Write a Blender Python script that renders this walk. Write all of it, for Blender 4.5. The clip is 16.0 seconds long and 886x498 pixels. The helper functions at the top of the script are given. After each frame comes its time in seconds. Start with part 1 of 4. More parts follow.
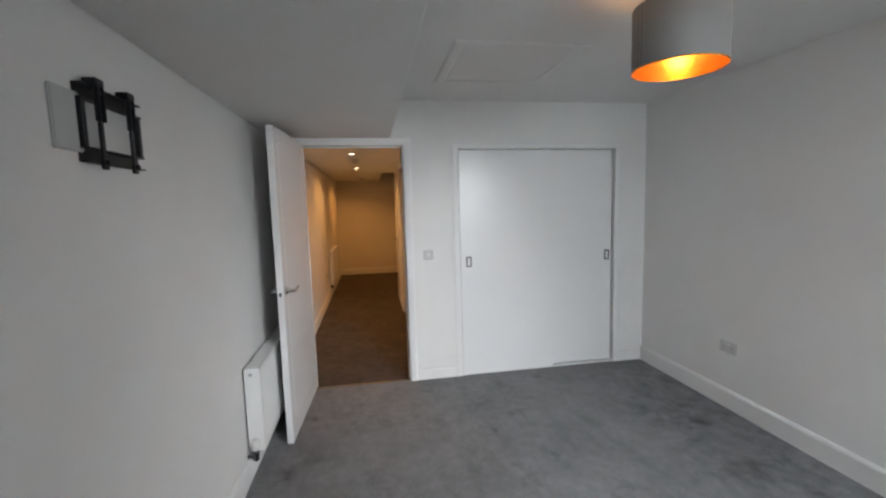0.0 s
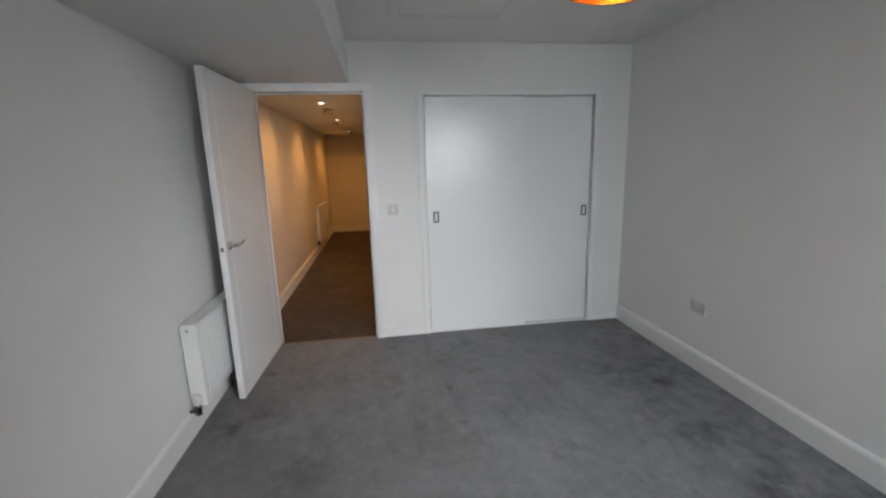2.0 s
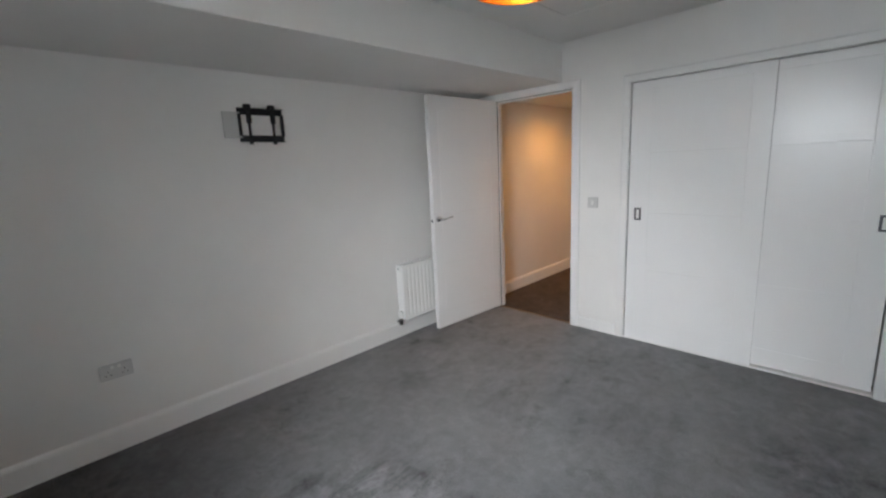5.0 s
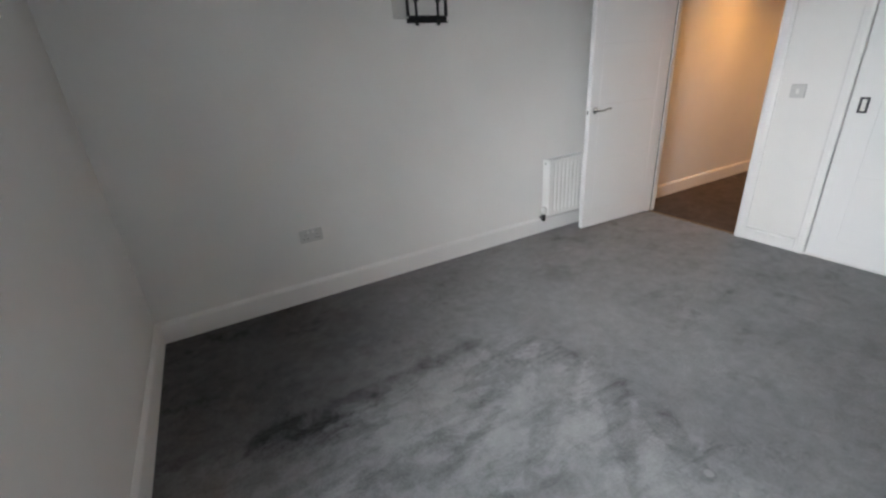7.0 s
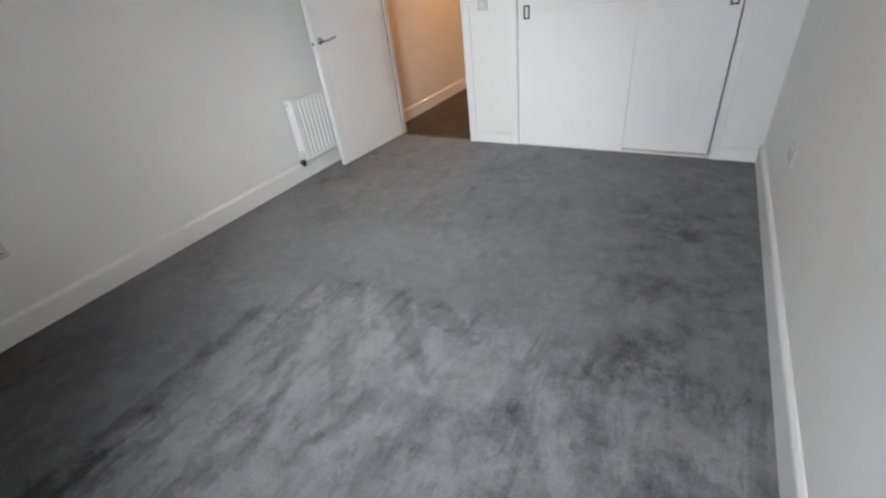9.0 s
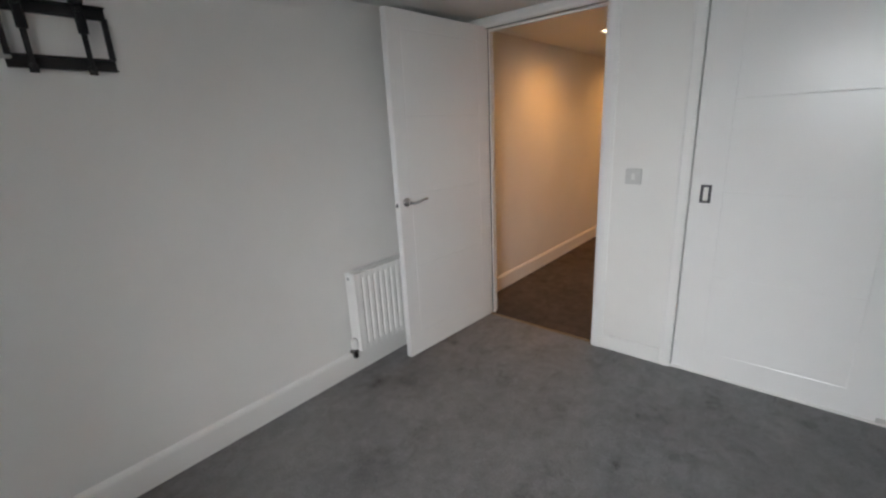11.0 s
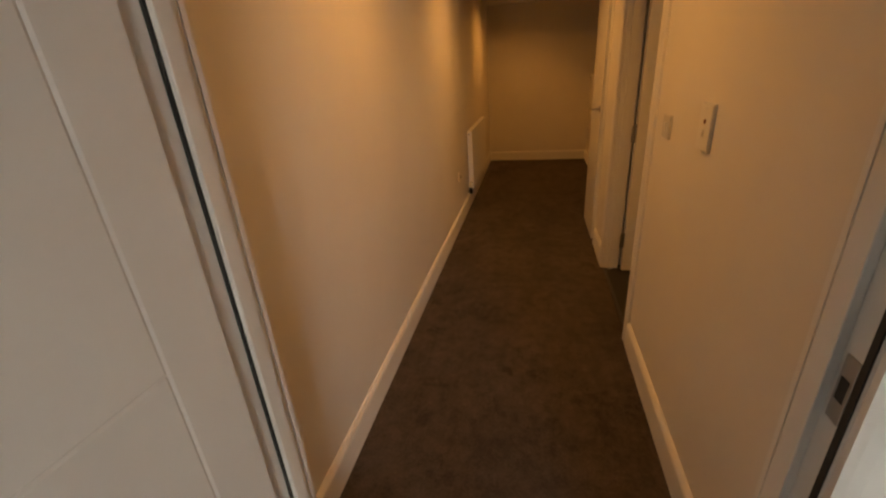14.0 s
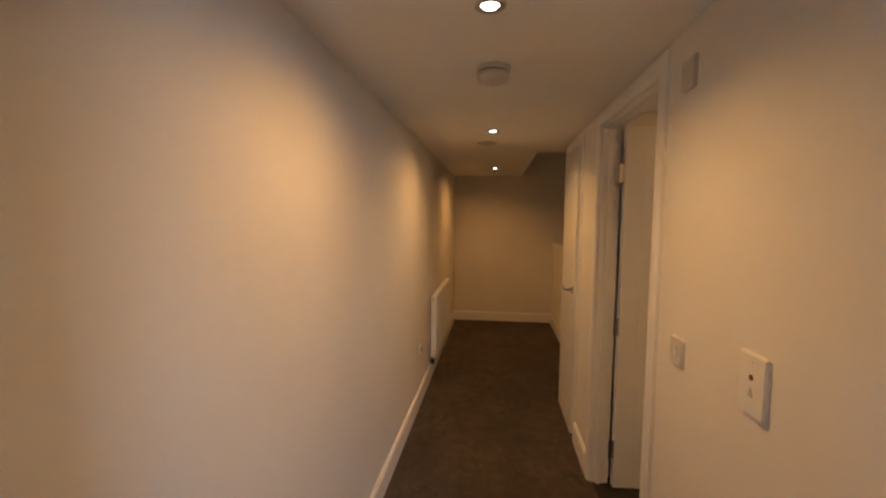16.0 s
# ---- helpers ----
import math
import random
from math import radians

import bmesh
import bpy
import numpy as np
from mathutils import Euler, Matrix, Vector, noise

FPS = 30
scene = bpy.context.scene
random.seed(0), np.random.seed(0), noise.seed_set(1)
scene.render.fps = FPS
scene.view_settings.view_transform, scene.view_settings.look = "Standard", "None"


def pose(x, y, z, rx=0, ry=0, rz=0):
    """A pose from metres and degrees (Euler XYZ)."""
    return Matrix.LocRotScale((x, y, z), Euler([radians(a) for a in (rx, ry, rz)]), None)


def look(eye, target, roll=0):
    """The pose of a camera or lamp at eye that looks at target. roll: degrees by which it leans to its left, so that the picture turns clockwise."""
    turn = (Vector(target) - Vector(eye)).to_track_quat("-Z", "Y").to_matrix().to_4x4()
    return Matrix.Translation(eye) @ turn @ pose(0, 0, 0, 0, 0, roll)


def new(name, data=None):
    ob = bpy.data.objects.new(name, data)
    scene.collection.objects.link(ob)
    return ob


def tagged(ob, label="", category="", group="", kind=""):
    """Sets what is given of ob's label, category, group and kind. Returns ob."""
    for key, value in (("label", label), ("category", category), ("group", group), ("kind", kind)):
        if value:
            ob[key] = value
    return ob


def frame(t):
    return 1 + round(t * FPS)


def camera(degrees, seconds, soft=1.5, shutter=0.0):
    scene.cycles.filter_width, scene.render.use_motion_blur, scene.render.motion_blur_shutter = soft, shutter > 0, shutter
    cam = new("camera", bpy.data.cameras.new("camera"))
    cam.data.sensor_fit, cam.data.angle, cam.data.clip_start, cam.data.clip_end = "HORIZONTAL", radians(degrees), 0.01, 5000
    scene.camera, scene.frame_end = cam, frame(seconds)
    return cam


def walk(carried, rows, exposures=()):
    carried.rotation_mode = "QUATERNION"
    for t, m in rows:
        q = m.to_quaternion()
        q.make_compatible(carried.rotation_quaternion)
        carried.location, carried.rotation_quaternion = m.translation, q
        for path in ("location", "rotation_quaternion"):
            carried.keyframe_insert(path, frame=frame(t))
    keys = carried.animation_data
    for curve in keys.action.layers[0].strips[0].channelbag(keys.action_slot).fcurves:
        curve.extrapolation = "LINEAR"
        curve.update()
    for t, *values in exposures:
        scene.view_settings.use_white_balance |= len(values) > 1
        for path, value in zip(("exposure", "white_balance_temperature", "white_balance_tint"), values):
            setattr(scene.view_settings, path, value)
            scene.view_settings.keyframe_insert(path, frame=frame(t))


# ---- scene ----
cam = camera(93.0, 16.0, soft=2.3)
PATH = [
    (0, (0.678, -3.512, 1.512), (1.006, -1.55, 1.301), -1.6),
    (0.5, (0.647, -3.488, 1.481), (0.922, -1.546, 1.09), -2.2),
    (1, (0.691, -3.483, 1.486), (0.983, -1.57, 0.984), -2.5),
    (1.5, (0.816, -3.527, 1.462), (1.098, -1.602, 0.997), -4.1),
    (2, (1.054, -3.43, 1.457), (1.328, -1.49, 1.052), -1.6),
    (2.5, (1.367, -3.343, 1.489), (1.55, -1.407, 1.021), -2.8),
    (3, (1.73, -3.384, 1.49), (1.656, -1.444, 1.01), -0.5),
    (3.5, (2.058, -3.341, 1.453), (1.91, -1.397, 1.007), -0.2),
    (4, (2.317, -3.229, 1.493), (1.921, -1.328, 1.014), -0.3),
    (4.5, (2.601, -3.202, 1.476), (1.624, -1.521, 1.008), 0.0),
    (5, (2.702, -3.282, 1.442), (1.305, -1.904, 1.055), -2.9),
    (5.2, (2.717, -3.313, 1.444), (1.147, -2.139, 1.046), -4.0),
    (7.3, (2.575, -3.527, 1.346), (0.974, -2.693, 0.484), -5.3),
    (7.5, (2.591, -3.521, 1.304), (1.055, -2.653, 0.361), -6.4),
    (8, (2.637, -3.477, 1.303), (1.37, -2.38, 0.212), -7.7),
    (8.5, (2.726, -3.436, 1.295), (1.794, -2.074, 0.164), -7.8),
    (9, (2.734, -3.385, 1.324), (1.803, -1.991, 0.233), -7.7),
    (9.5, (2.642, -3.3, 1.445), (1.402, -1.933, 0.674), -2.7),
    (9.7, (2.594, -3.219, 1.414), (1.239, -1.896, 0.768), -3.1),
    (11.8, (1.345, -1.946, 1.381), (0.288, -0.348, 0.807), -4.0),
    (12, (1.24, -1.818, 1.369), (0.278, -0.188, 0.724), -4.0),
    (12.5, (0.971, -1.455, 1.324), (0.093, 0.158, 0.532), -5.2),
    (13, (0.736, -1.14, 1.292), (0.195, 0.563, 0.394), -7.5),
    (13.5, (0.609, -0.83, 1.296), (0.237, 0.903, 0.369), -6.5),
    (14, (0.595, -0.432, 1.361), (0.182, 1.358, 0.57), -4.0),
    (14.5, (0.529, -0.169, 1.393), (0.245, 1.72, 0.802), -4.1),
    (15, (0.513, -0.034, 1.462), (0.276, 1.919, 1.098), -0.7),
    (15.5, (0.526, -0.018, 1.494), (0.316, 1.954, 1.234), -0.1),
    (16, (0.523, -0.009, 1.511), (0.278, 1.97, 1.355), 0.5),
]
walk(cam, [(t, look(eye, target, roll)) for t, eye, target, roll in PATH],
     [(0, -0.28, 6350, 10), (1.0, -0.36, 6350, 10), (2.0, -0.5, 6350, 10), (4.0, -0.43, 6350, 10), (5.2, -0.3, 6420, 10.5), (7.3, -0.1, 6380, 10), (8.5, 0.1, 6400, 10), (9.2, -0.08, 6400, 10), (9.7, -0.04, 6480, 10), (12.0, -1.04, 6550, 10.5), (13.0, -1.25, 6750, 11), (13.5, -1.32, 7000, 11), (14.0, -0.8, 8100, 10), (14.5, -0.26, 6950, 9), (15.0, -0.24, 6350, 7.5), (15.5, -0.36, 5600, 6), (16.0, -0.38, 5300, 4.5)])
WINDOW_W, SPOT_W, BULB_W, SIDE_W, SUN_W = 33.0, 56.0, 2.6, 8.0, 8.6

# ---- light ----
world = bpy.data.worlds.new("sky")
scene.world = world
world.use_nodes = True
wn, wl = world.node_tree.nodes, world.node_tree.links
sky = wn.new("ShaderNodeTexSky")
sky.sky_type, sky.sun_disc = "NISHITA", False
sky.sun_elevation, sky.sun_rotation, sky.air_density, sky.dust_density = radians(18.5), radians(157), 1.0, 4.0
wl.new(sky.outputs[0], wn["Background"].inputs[0])
wn["Background"].inputs[1].default_value = 0.1


def lamp(name, kind, m, energy, color, **settings):
    data = bpy.data.lights.new(name, kind)
    data.energy, data.color = energy, color
    ob = new(name, data)
    ob.matrix_world = m
    return ob, data


sun, sun_data = lamp("sun", "SUN", look((3.4, -8, 2.9), (0, 0, 0)), SUN_W, (0.97, 0.98, 1.0))
sun_data.angle = radians(42)

# daylight of the sky, in the opening of the bedroom window
WIN_X0, WIN_X1, WIN_Z0, WIN_Z1 = 1.70, 2.80, 0.92, 2.10
day, day_data = lamp("window_daylight", "AREA", pose(2.25, -4.60, 1.68, 90 - 41, 0, 7), WINDOW_W, (0.86, 0.945, 1.0))
day_data.shape, day_data.size, day_data.size_y = "RECTANGLE", 1.1, 1.0
day_data.spread = radians(118)

HALL_COLOR = (1.0, 0.455, 0.118)
END_COLOR = (1.0, 0.41, 0.09)
SPOTS = [(0.498, 1.18), (0.498, 2.86), (0.507, 5.01)]
HALL_Z = 2.08
for (sx, sy), share, tone in zip(SPOTS, (0.98, 0.98, 0.98), (HALL_COLOR, HALL_COLOR, END_COLOR)):
    ob, data = lamp("downlight_beam", "SPOT", pose(sx, sy, HALL_Z - 0.012, 0, 4, 0), SPOT_W * share, tone)
    data.spot_size, data.spot_blend, data.shadow_soft_size = radians(160), 0.85, 0.025
ob, data = lamp("pendant_bulb_light", "POINT", pose(1.85, -2.03, 2.13), BULB_W, (1.0, 0.52, 0.18))
data.shadow_soft_size = 0.03
ob, data = lamp("side_room_light", "POINT", pose(2.1, 1.25, 1.97), SIDE_W, HALL_COLOR)
data.shadow_soft_size = 0.06


# ---- materials ----
def material(name, color, rough=0.6, metal=0.0, spec=0.5):
    m = bpy.data.materials.new(name)
    m.use_nodes = True
    b = m.node_tree.nodes["Principled BSDF"]
    b.inputs["Base Color"].default_value = (*color, 1)
    b.inputs["Roughness"].default_value = rough
    b.inputs["Metallic"].default_value = metal
    b.inputs["Specular IOR Level"].default_value = spec
    return m, m.node_tree.nodes, m.node_tree.links, b


def noise_node(nodes, links, scale, detail=4.0, rough=0.55, vec=None):
    n = nodes.new("ShaderNodeTexNoise")
    n.inputs["Scale"].default_value, n.inputs["Detail"].default_value, n.inputs["Roughness"].default_value = scale, detail, rough
    if vec is not None:
        links.new(vec, n.inputs["Vector"])
    return n


def place(nodes):
    return nodes.new("ShaderNodeNewGeometry").outputs["Position"]


def math_node(nodes, links, op, a, b=None, clamp=False):
    n = nodes.new("ShaderNodeMath")
    n.operation, n.use_clamp = op, clamp
    for i, v in enumerate((a, b)):
        if v is None:
            continue
        if isinstance(v, (int, float)):
            n.inputs[i].default_value = v
        else:
            links.new(v, n.inputs[i])
    return n.outputs[0]


def ramp(nodes, links, fac, stops):
    r = nodes.new("ShaderNodeValToRGB")
    e = r.color_ramp.elements
    while len(e) < len(stops):
        e.new(0.5)
    for el, (p, c) in zip(e, stops):
        el.position, el.color = p, (*c, 1)
    links.new(fac, r.inputs[0])
    return r.outputs[0]


def bump(nodes, links, b, height, strength, distance):
    n = nodes.new("ShaderNodeBump")
    n.inputs["Strength"].default_value, n.inputs["Distance"].default_value = strength, distance
    links.new(height, n.inputs["Height"])
    links.new(n.outputs[0], b.inputs["Normal"])


def paint(name, color, rough, stain=0.05, grain=260.0, relief=0.0006, spec=0.4, sheen_var=0.10):
    """Rolled or brushed paint: faint large stains, fine roller grain."""
    m, n, l, b = material(name, color, rough, 0.0, spec)
    p = place(n)
    big = noise_node(n, l, 1.7, 5.0, 0.6, p)
    lo, hi = tuple(c * (1 - stain) for c in color), tuple(min(1.0, c * (1 + stain * 0.6)) for c in color)
    l.new(ramp(n, l, big.outputs[0], [(0.3, lo), (0.7, hi)]), b.inputs["Base Color"])
    mid = noise_node(n, l, 5.0, 2.0, 0.5, p)
    l.new(math_node(n, l, "MULTIPLY_ADD", mid.outputs[0], sheen_var), b.inputs["Roughness"])
    b.inputs["Roughness"].links[0].from_node.inputs[2].default_value = rough - sheen_var / 2
    fine = noise_node(n, l, grain, 3.0, 0.6, p)
    bump(n, l, b, fine.outputs[0], 0.35, relief)
    return m


WALL = paint("wall_paint", (0.785, 0.775, 0.76), 0.62, 0.035, 210.0, 0.0007)
HALL_WALL = paint("hall_wall_paint", (0.74, 0.72, 0.69), 0.6, 0.04, 210.0, 0.0007)
HALL_CEILING = paint("hall_ceiling_paint", (0.82, 0.81, 0.79), 0.8, 0.03, 180.0, 0.0006)
CEILING = paint("ceiling_paint", (0.74, 0.735, 0.72), 0.8, 0.03, 180.0, 0.0006)
GLOSS = paint("white_satin_paint", (0.79, 0.785, 0.775), 0.45, 0.02, 90.0, 0.0002, 0.5)
DOOR_PAINT = paint("door_satin_paint", (0.81, 0.81, 0.81), 0.25, 0.012, 70.0, 0.0001, 0.42, 0.02)
ENAMEL = paint("radiator_enamel", (0.80, 0.80, 0.79), 0.32, 0.02, 60.0, 0.00002, 0.5, 0.02)
PLATE = paint("faded_plate_plastic", (0.57, 0.57, 0.56), 0.4, 0.02, 400.0, 0.00005, 0.5)
PLASTIC = paint("white_plastic", (0.74, 0.74, 0.72), 0.35, 0.02, 400.0, 0.00005, 0.5)
AGED = paint("aged_plastic", (0.60, 0.57, 0.52), 0.42, 0.05, 300.0, 0.0001, 0.5)
ALARM_PLASTIC = paint("yellowed_alarm_plastic", (0.58, 0.55, 0.50), 0.4, 0.05, 300.0, 0.0001, 0.5)
GREY_PLATE = paint("grey_plate", (0.52, 0.52, 0.51), 0.45, 0.05, 300.0, 0.0001, 0.5)
CHROME = material("chrome", (0.62, 0.62, 0.63), 0.16, 1.0)[0]
STEEL = material("brushed_steel", (0.45, 0.45, 0.46), 0.32, 1.0)[0]
DARK_STEEL = material("dark_steel", (0.10, 0.10, 0.11), 0.35, 0.9)[0]
DARK_CHROME = material("dark_chrome", (0.16, 0.16, 0.165), 0.2, 1.0)[0]
BRASS = material("worn_brass", (0.26, 0.20, 0.125), 0.36, 1.0)[0]
BLACK = paint("black_steel", (0.015, 0.015, 0.017), 0.45, 0.2, 120.0, 0.0002, 0.5)
DARK = material("dark_recess", (0.02, 0.02, 0.02), 0.7)[0]
GLASS, gn, gl, gb = material("window_glass", (1, 1, 1), 0.02)
gb.inputs["Transmission Weight"].default_value = 1.0
FROST, fn, fl, fb = material("lamp_lens", (1.0, 0.9, 0.7), 0.3)
fb.inputs["Emission Color"].default_value = (1.0, 0.82, 0.52, 1)
fb.inputs["Emission Strength"].default_value = 14.0
BULB, fn, fl, fb = material("lit_bulb", (1.0, 0.9, 0.7), 0.3)
fb.inputs["Emission Color"].default_value = (1.0, 0.72, 0.34, 1)
fb.inputs["Emission Strength"].default_value = 16.0
GOLD_LINING = material("gold_foil_lining", (0.80, 0.42, 0.10), 0.24, 0.9)[0]


def fabric():
    m, n, l, b = material("grey_linen", (0.30, 0.295, 0.29), 0.85, 0.0, 0.2)
    p = place(n)
    w = n.new("ShaderNodeTexWave")
    w.inputs["Scale"].default_value, w.inputs["Distortion"].default_value = 160.0, 1.5
    l.new(p, w.inputs["Vector"])
    l.new(ramp(n, l, w.outputs[1], [(0.2, (0.26, 0.255, 0.25)), (0.8, (0.34, 0.335, 0.33))]), b.inputs["Base Color"])
    bump(n, l, b, w.outputs[1], 0.3, 0.0006)
    return m


LINEN = fabric()


def carpet(name="grey_carpet", sheen=0.16, tones=((0.018, 0.018, 0.019), (0.158, 0.158, 0.164), (0.315, 0.316, 0.325))):
    """Cut-pile carpet: tufts, pile brushed lighter inside a swept area by the window, its ragged rim, strokes and
    smudges of wear; shade of the window corners painted in.
    """
    m, n, l, b = material(name, (0.1, 0.1, 0.105), 0.95, 0.0, 0.15)
    b.inputs["Sheen Weight"].default_value = sheen
    b.inputs["Sheen Roughness"].default_value = 0.45
    b.inputs["Sheen Tint"].default_value = (0.85, 0.85, 0.88, 1)
    p = place(n)

    def remap(v, a, b2, lo, hi):
        k = n.new("ShaderNodeMapRange")
        k.interpolation_type = "SMOOTHSTEP"
        for i, val in enumerate((a, b2, lo, hi)):
            k.inputs[i + 1].default_value = val
        l.new(v, k.inputs[0])
        return k.outputs[0]

    def mul(a, b2):
        return math_node(n, l, "MULTIPLY", a, b2)

    def add(a, b2):
        return math_node(n, l, "ADD", a, b2)

    def sub(a, b2):
        return math_node(n, l, "SUBTRACT", a, b2)

    def most(a, b2):
        return b2 if a is None else math_node(n, l, "MAXIMUM", a, b2)

    def length(a, b2):
        return math_node(n, l, "SQRT", add(mul(a, a), mul(b2, b2)))

    def centred(node):
        return sub(node.outputs[0], 0.5)

    # the pile's edges are ragged: every mark is drawn on a place shaken by two noises
    rag = noise_node(n, l, 11.0, 5.0, 0.7, p)
    sway = noise_node(n, l, 1.9, 2.0, 0.5, p)
    sep = n.new("ShaderNodeSeparateXYZ")
    l.new(p, sep.inputs[0])
    srag, ssway = n.new("ShaderNodeSeparateColor"), n.new("ShaderNodeSeparateColor")
    l.new(rag.outputs[1], srag.inputs[0])
    l.new(sway.outputs[1], ssway.inputs[0])
    x, y = [add(sep.outputs[i], add(mul(sub(srag.outputs[i], 0.5), 0.26), mul(sub(ssway.outputs[i], 0.5), 0.12))) for i in (0, 1)]
    lx, ly = [add(sep.outputs[i], mul(sub(srag.outputs[i], 0.5), 0.05)) for i in (0, 1)]

    fine = noise_node(n, l, 420.0, 2.0, 0.6, p)
    tuft = noise_node(n, l, 90.0, 3.0, 0.7, p)
    patch = noise_node(n, l, 2.2, 6.0, 0.62, p)
    clump = noise_node(n, l, 7.5, 6.0, 0.68, p)
    clump.inputs["Distortion"].default_value = 0.3
    speck = noise_node(n, l, 15.0, 5.0, 0.66, p)
    speck.inputs["Distortion"].default_value = 0.4
    smudge = noise_node(n, l, 5.2, 8.0, 0.72, p)
    zone = noise_node(n, l, 0.9, 2.0, 0.5, p)

    # short streaks of leaning pile, brushed two ways
    streaks = []
    for turn, sx, sy, lo, hi in ((38, 9.0, 2.6, 0.50, 0.60), (-24, 12.0, 3.4, 0.52, 0.60)):
        mp = n.new("ShaderNodeMapping")
        mp.inputs["Rotation"].default_value = (0, 0, radians(turn))
        mp.inputs["Scale"].default_value = (sx, sy, 1.0)
        l.new(p, mp.inputs["Vector"])
        nn = noise_node(n, l, 0.8, 7.0, 0.68, mp.outputs[0])
        nn.inputs["Distortion"].default_value = 0.6
        streaks.append(remap(nn.outputs[0], lo, hi, 0.0, 1.0))
    streak = mul(add(streaks[0], mul(streaks[1], 0.8)), remap(zone.outputs[0], 0.36, 0.60, 0.35, 1.0))

    # swept area: a rounded corner at (1.0, -2.12), open towards the window and the far wall
    R = 0.42
    qx = math_node(n, l, "MAXIMUM", sub(1.0 + R, x), 0.0)
    qy = math_node(n, l, "MAXIMUM", sub(y, -2.12 - R), 0.0)
    edge = sub(length(qx, qy), R)
    inside = remap(edge, 0.06, -0.10, 0.0, 1.0)
    rim = mul(remap(edge, -0.42, -0.05, 0.0, 1.0), remap(edge, 0.08, -0.02, 0.0, 1.0))
    rim = mul(rim, add(mul(remap(clump.outputs[0], 0.44, 0.56, 0.0, 1.0), 0.7), mul(streak, 0.6)))

    # long strokes of the brush, fanned out from the window
    dx, dy = sub(x, 1.85), sub(y, -4.9)
    comb = n.new("ShaderNodeCombineXYZ")
    l.new(mul(math_node(n, l, "ARCTAN2", dx, dy), 10.0), comb.inputs[0])
    l.new(mul(length(dx, dy), 1.5), comb.inputs[1])
    fan = noise_node(n, l, 1.6, 5.0, 0.62, comb.outputs[0])
    fan.inputs["Distortion"].default_value = 0.5

    # dark-pile smudges (x, y, radius); the last three also paint in window-corner shade
    worn_and_shade = None
    for wx, wy, wr in ((2.58, -0.95, 0.22), (2.78, -1.12, 0.26), (2.66, -1.66, 0.24), (2.76, -2.10, 0.24), (1.10, -3.05, 0.22), (1.04, -3.40, 0.30),
                       (1.52, -3.25, 0.20), (2.20, -2.66, 0.26), (1.44, -2.95, 0.13), (0.61, -1.54, 0.18), (0.16, -1.02, 0.26),
                       (1.02, -2.55, 0.20), (1.86, -2.20, 0.15), (2.50, -2.26, 0.18), (0.98, -2.80, 0.16), (1.87, -1.66, 0.05), (2.44, -1.34, 0.10), (2.92, -2.60, 0.34), (2.90, -3.10, 0.40), (2.50, -2.92, 0.24)):
        worn_and_shade = most(worn_and_shade, remap(length(sub(x, wx), sub(y, wy)), wr * 1.15, wr * 0.1, 0.0, 1.0))
    worn_and_shade = mul(worn_and_shade, remap(smudge.outputs[0], 0.42, 0.54, 0.1, 1.0))

    # tapered strokes (x0, y0, x1, y1, half width at the start, at the end)
    lines = None
    for x0, y0, x1, y1, w0, w1 in ((1.58, -2.17, 2.02, -2.55, 0.075, 0.012), (1.33, -2.24, 1.80, -2.82, 0.11, 0.012), (1.20, -2.22, 1.80, -2.84, 0.02, 0.016),
                                   (1.80, -2.16, 2.08, -2.27, 0.07, 0.03), (1.43, -2.69, 1.60, -3.10, 0.018, 0.03),
                                   (1.02, -3.17, 1.07, -3.60, 0.05, 0.09),
                                   (0.97, -2.50, 1.02, -3.10, 0.03, 0.05), (2.36, -2.50, 2.62, -2.85, 0.03, 0.015), (1.86, -2.70, 1.78, -2.92, 0.05, 0.02)):
        vx, vy = x1 - x0, y1 - y0
        ex, ey = sub(lx, x0), sub(ly, y0)
        h = math_node(n, l, "DIVIDE", add(mul(ex, vx), mul(ey, vy)), vx * vx + vy * vy, True)
        d = sub(length(sub(ex, mul(h, vx)), sub(ey, mul(h, vy))), add(mul(h, w1 - w0), w0))
        lines = most(lines, remap(d, 0.016, -0.012, 0.0, 1.0))
    lines = mul(lines, remap(clump.outputs[0], 0.30, 0.55, 0.55, 1.0))

    dark = mul(remap(smudge.outputs[0], 0.54, 0.64, 0.0, 1.0), remap(zone.outputs[0], 0.42, 0.60, 0.1, 1.0))
    t = mul(centred(patch), 0.42)
    t = sub(t, mul(dark, 0.19))
    t = sub(t, mul(streak, add(mul(inside, 0.09), 0.055)))
    t = sub(t, mul(rim, 0.17))
    t = sub(t, mul(worn_and_shade, 0.17))
    t = sub(t, mul(lines, 0.18))
    # darker mottling towards the far wall
    t = sub(t, mul(mul(remap(x, 2.05, 2.80, 0.0, 1.0), remap(smudge.outputs[0], 0.40, 0.56, 0.0, 1.0)), 0.13))
    # shade in the corner beside the window, painted into the pile's colour
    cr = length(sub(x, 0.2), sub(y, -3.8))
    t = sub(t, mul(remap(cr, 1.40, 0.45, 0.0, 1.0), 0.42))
    t = add(t, mul(inside, add(mul(centred(fan), 0.7), add(mul(centred(clump), 0.42), 0.20))))
    t = add(t, mul(centred(speck), 0.42))
    t = add(t, mul(centred(tuft), 0.42))
    t = add(t, mul(centred(fine), 0.4))
    t = add(t, 0.625)
    l.new(ramp(n, l, t, [(0.0, tones[0]), (0.5, tones[1]), (1.0, tones[2])]), b.inputs["Base Color"])
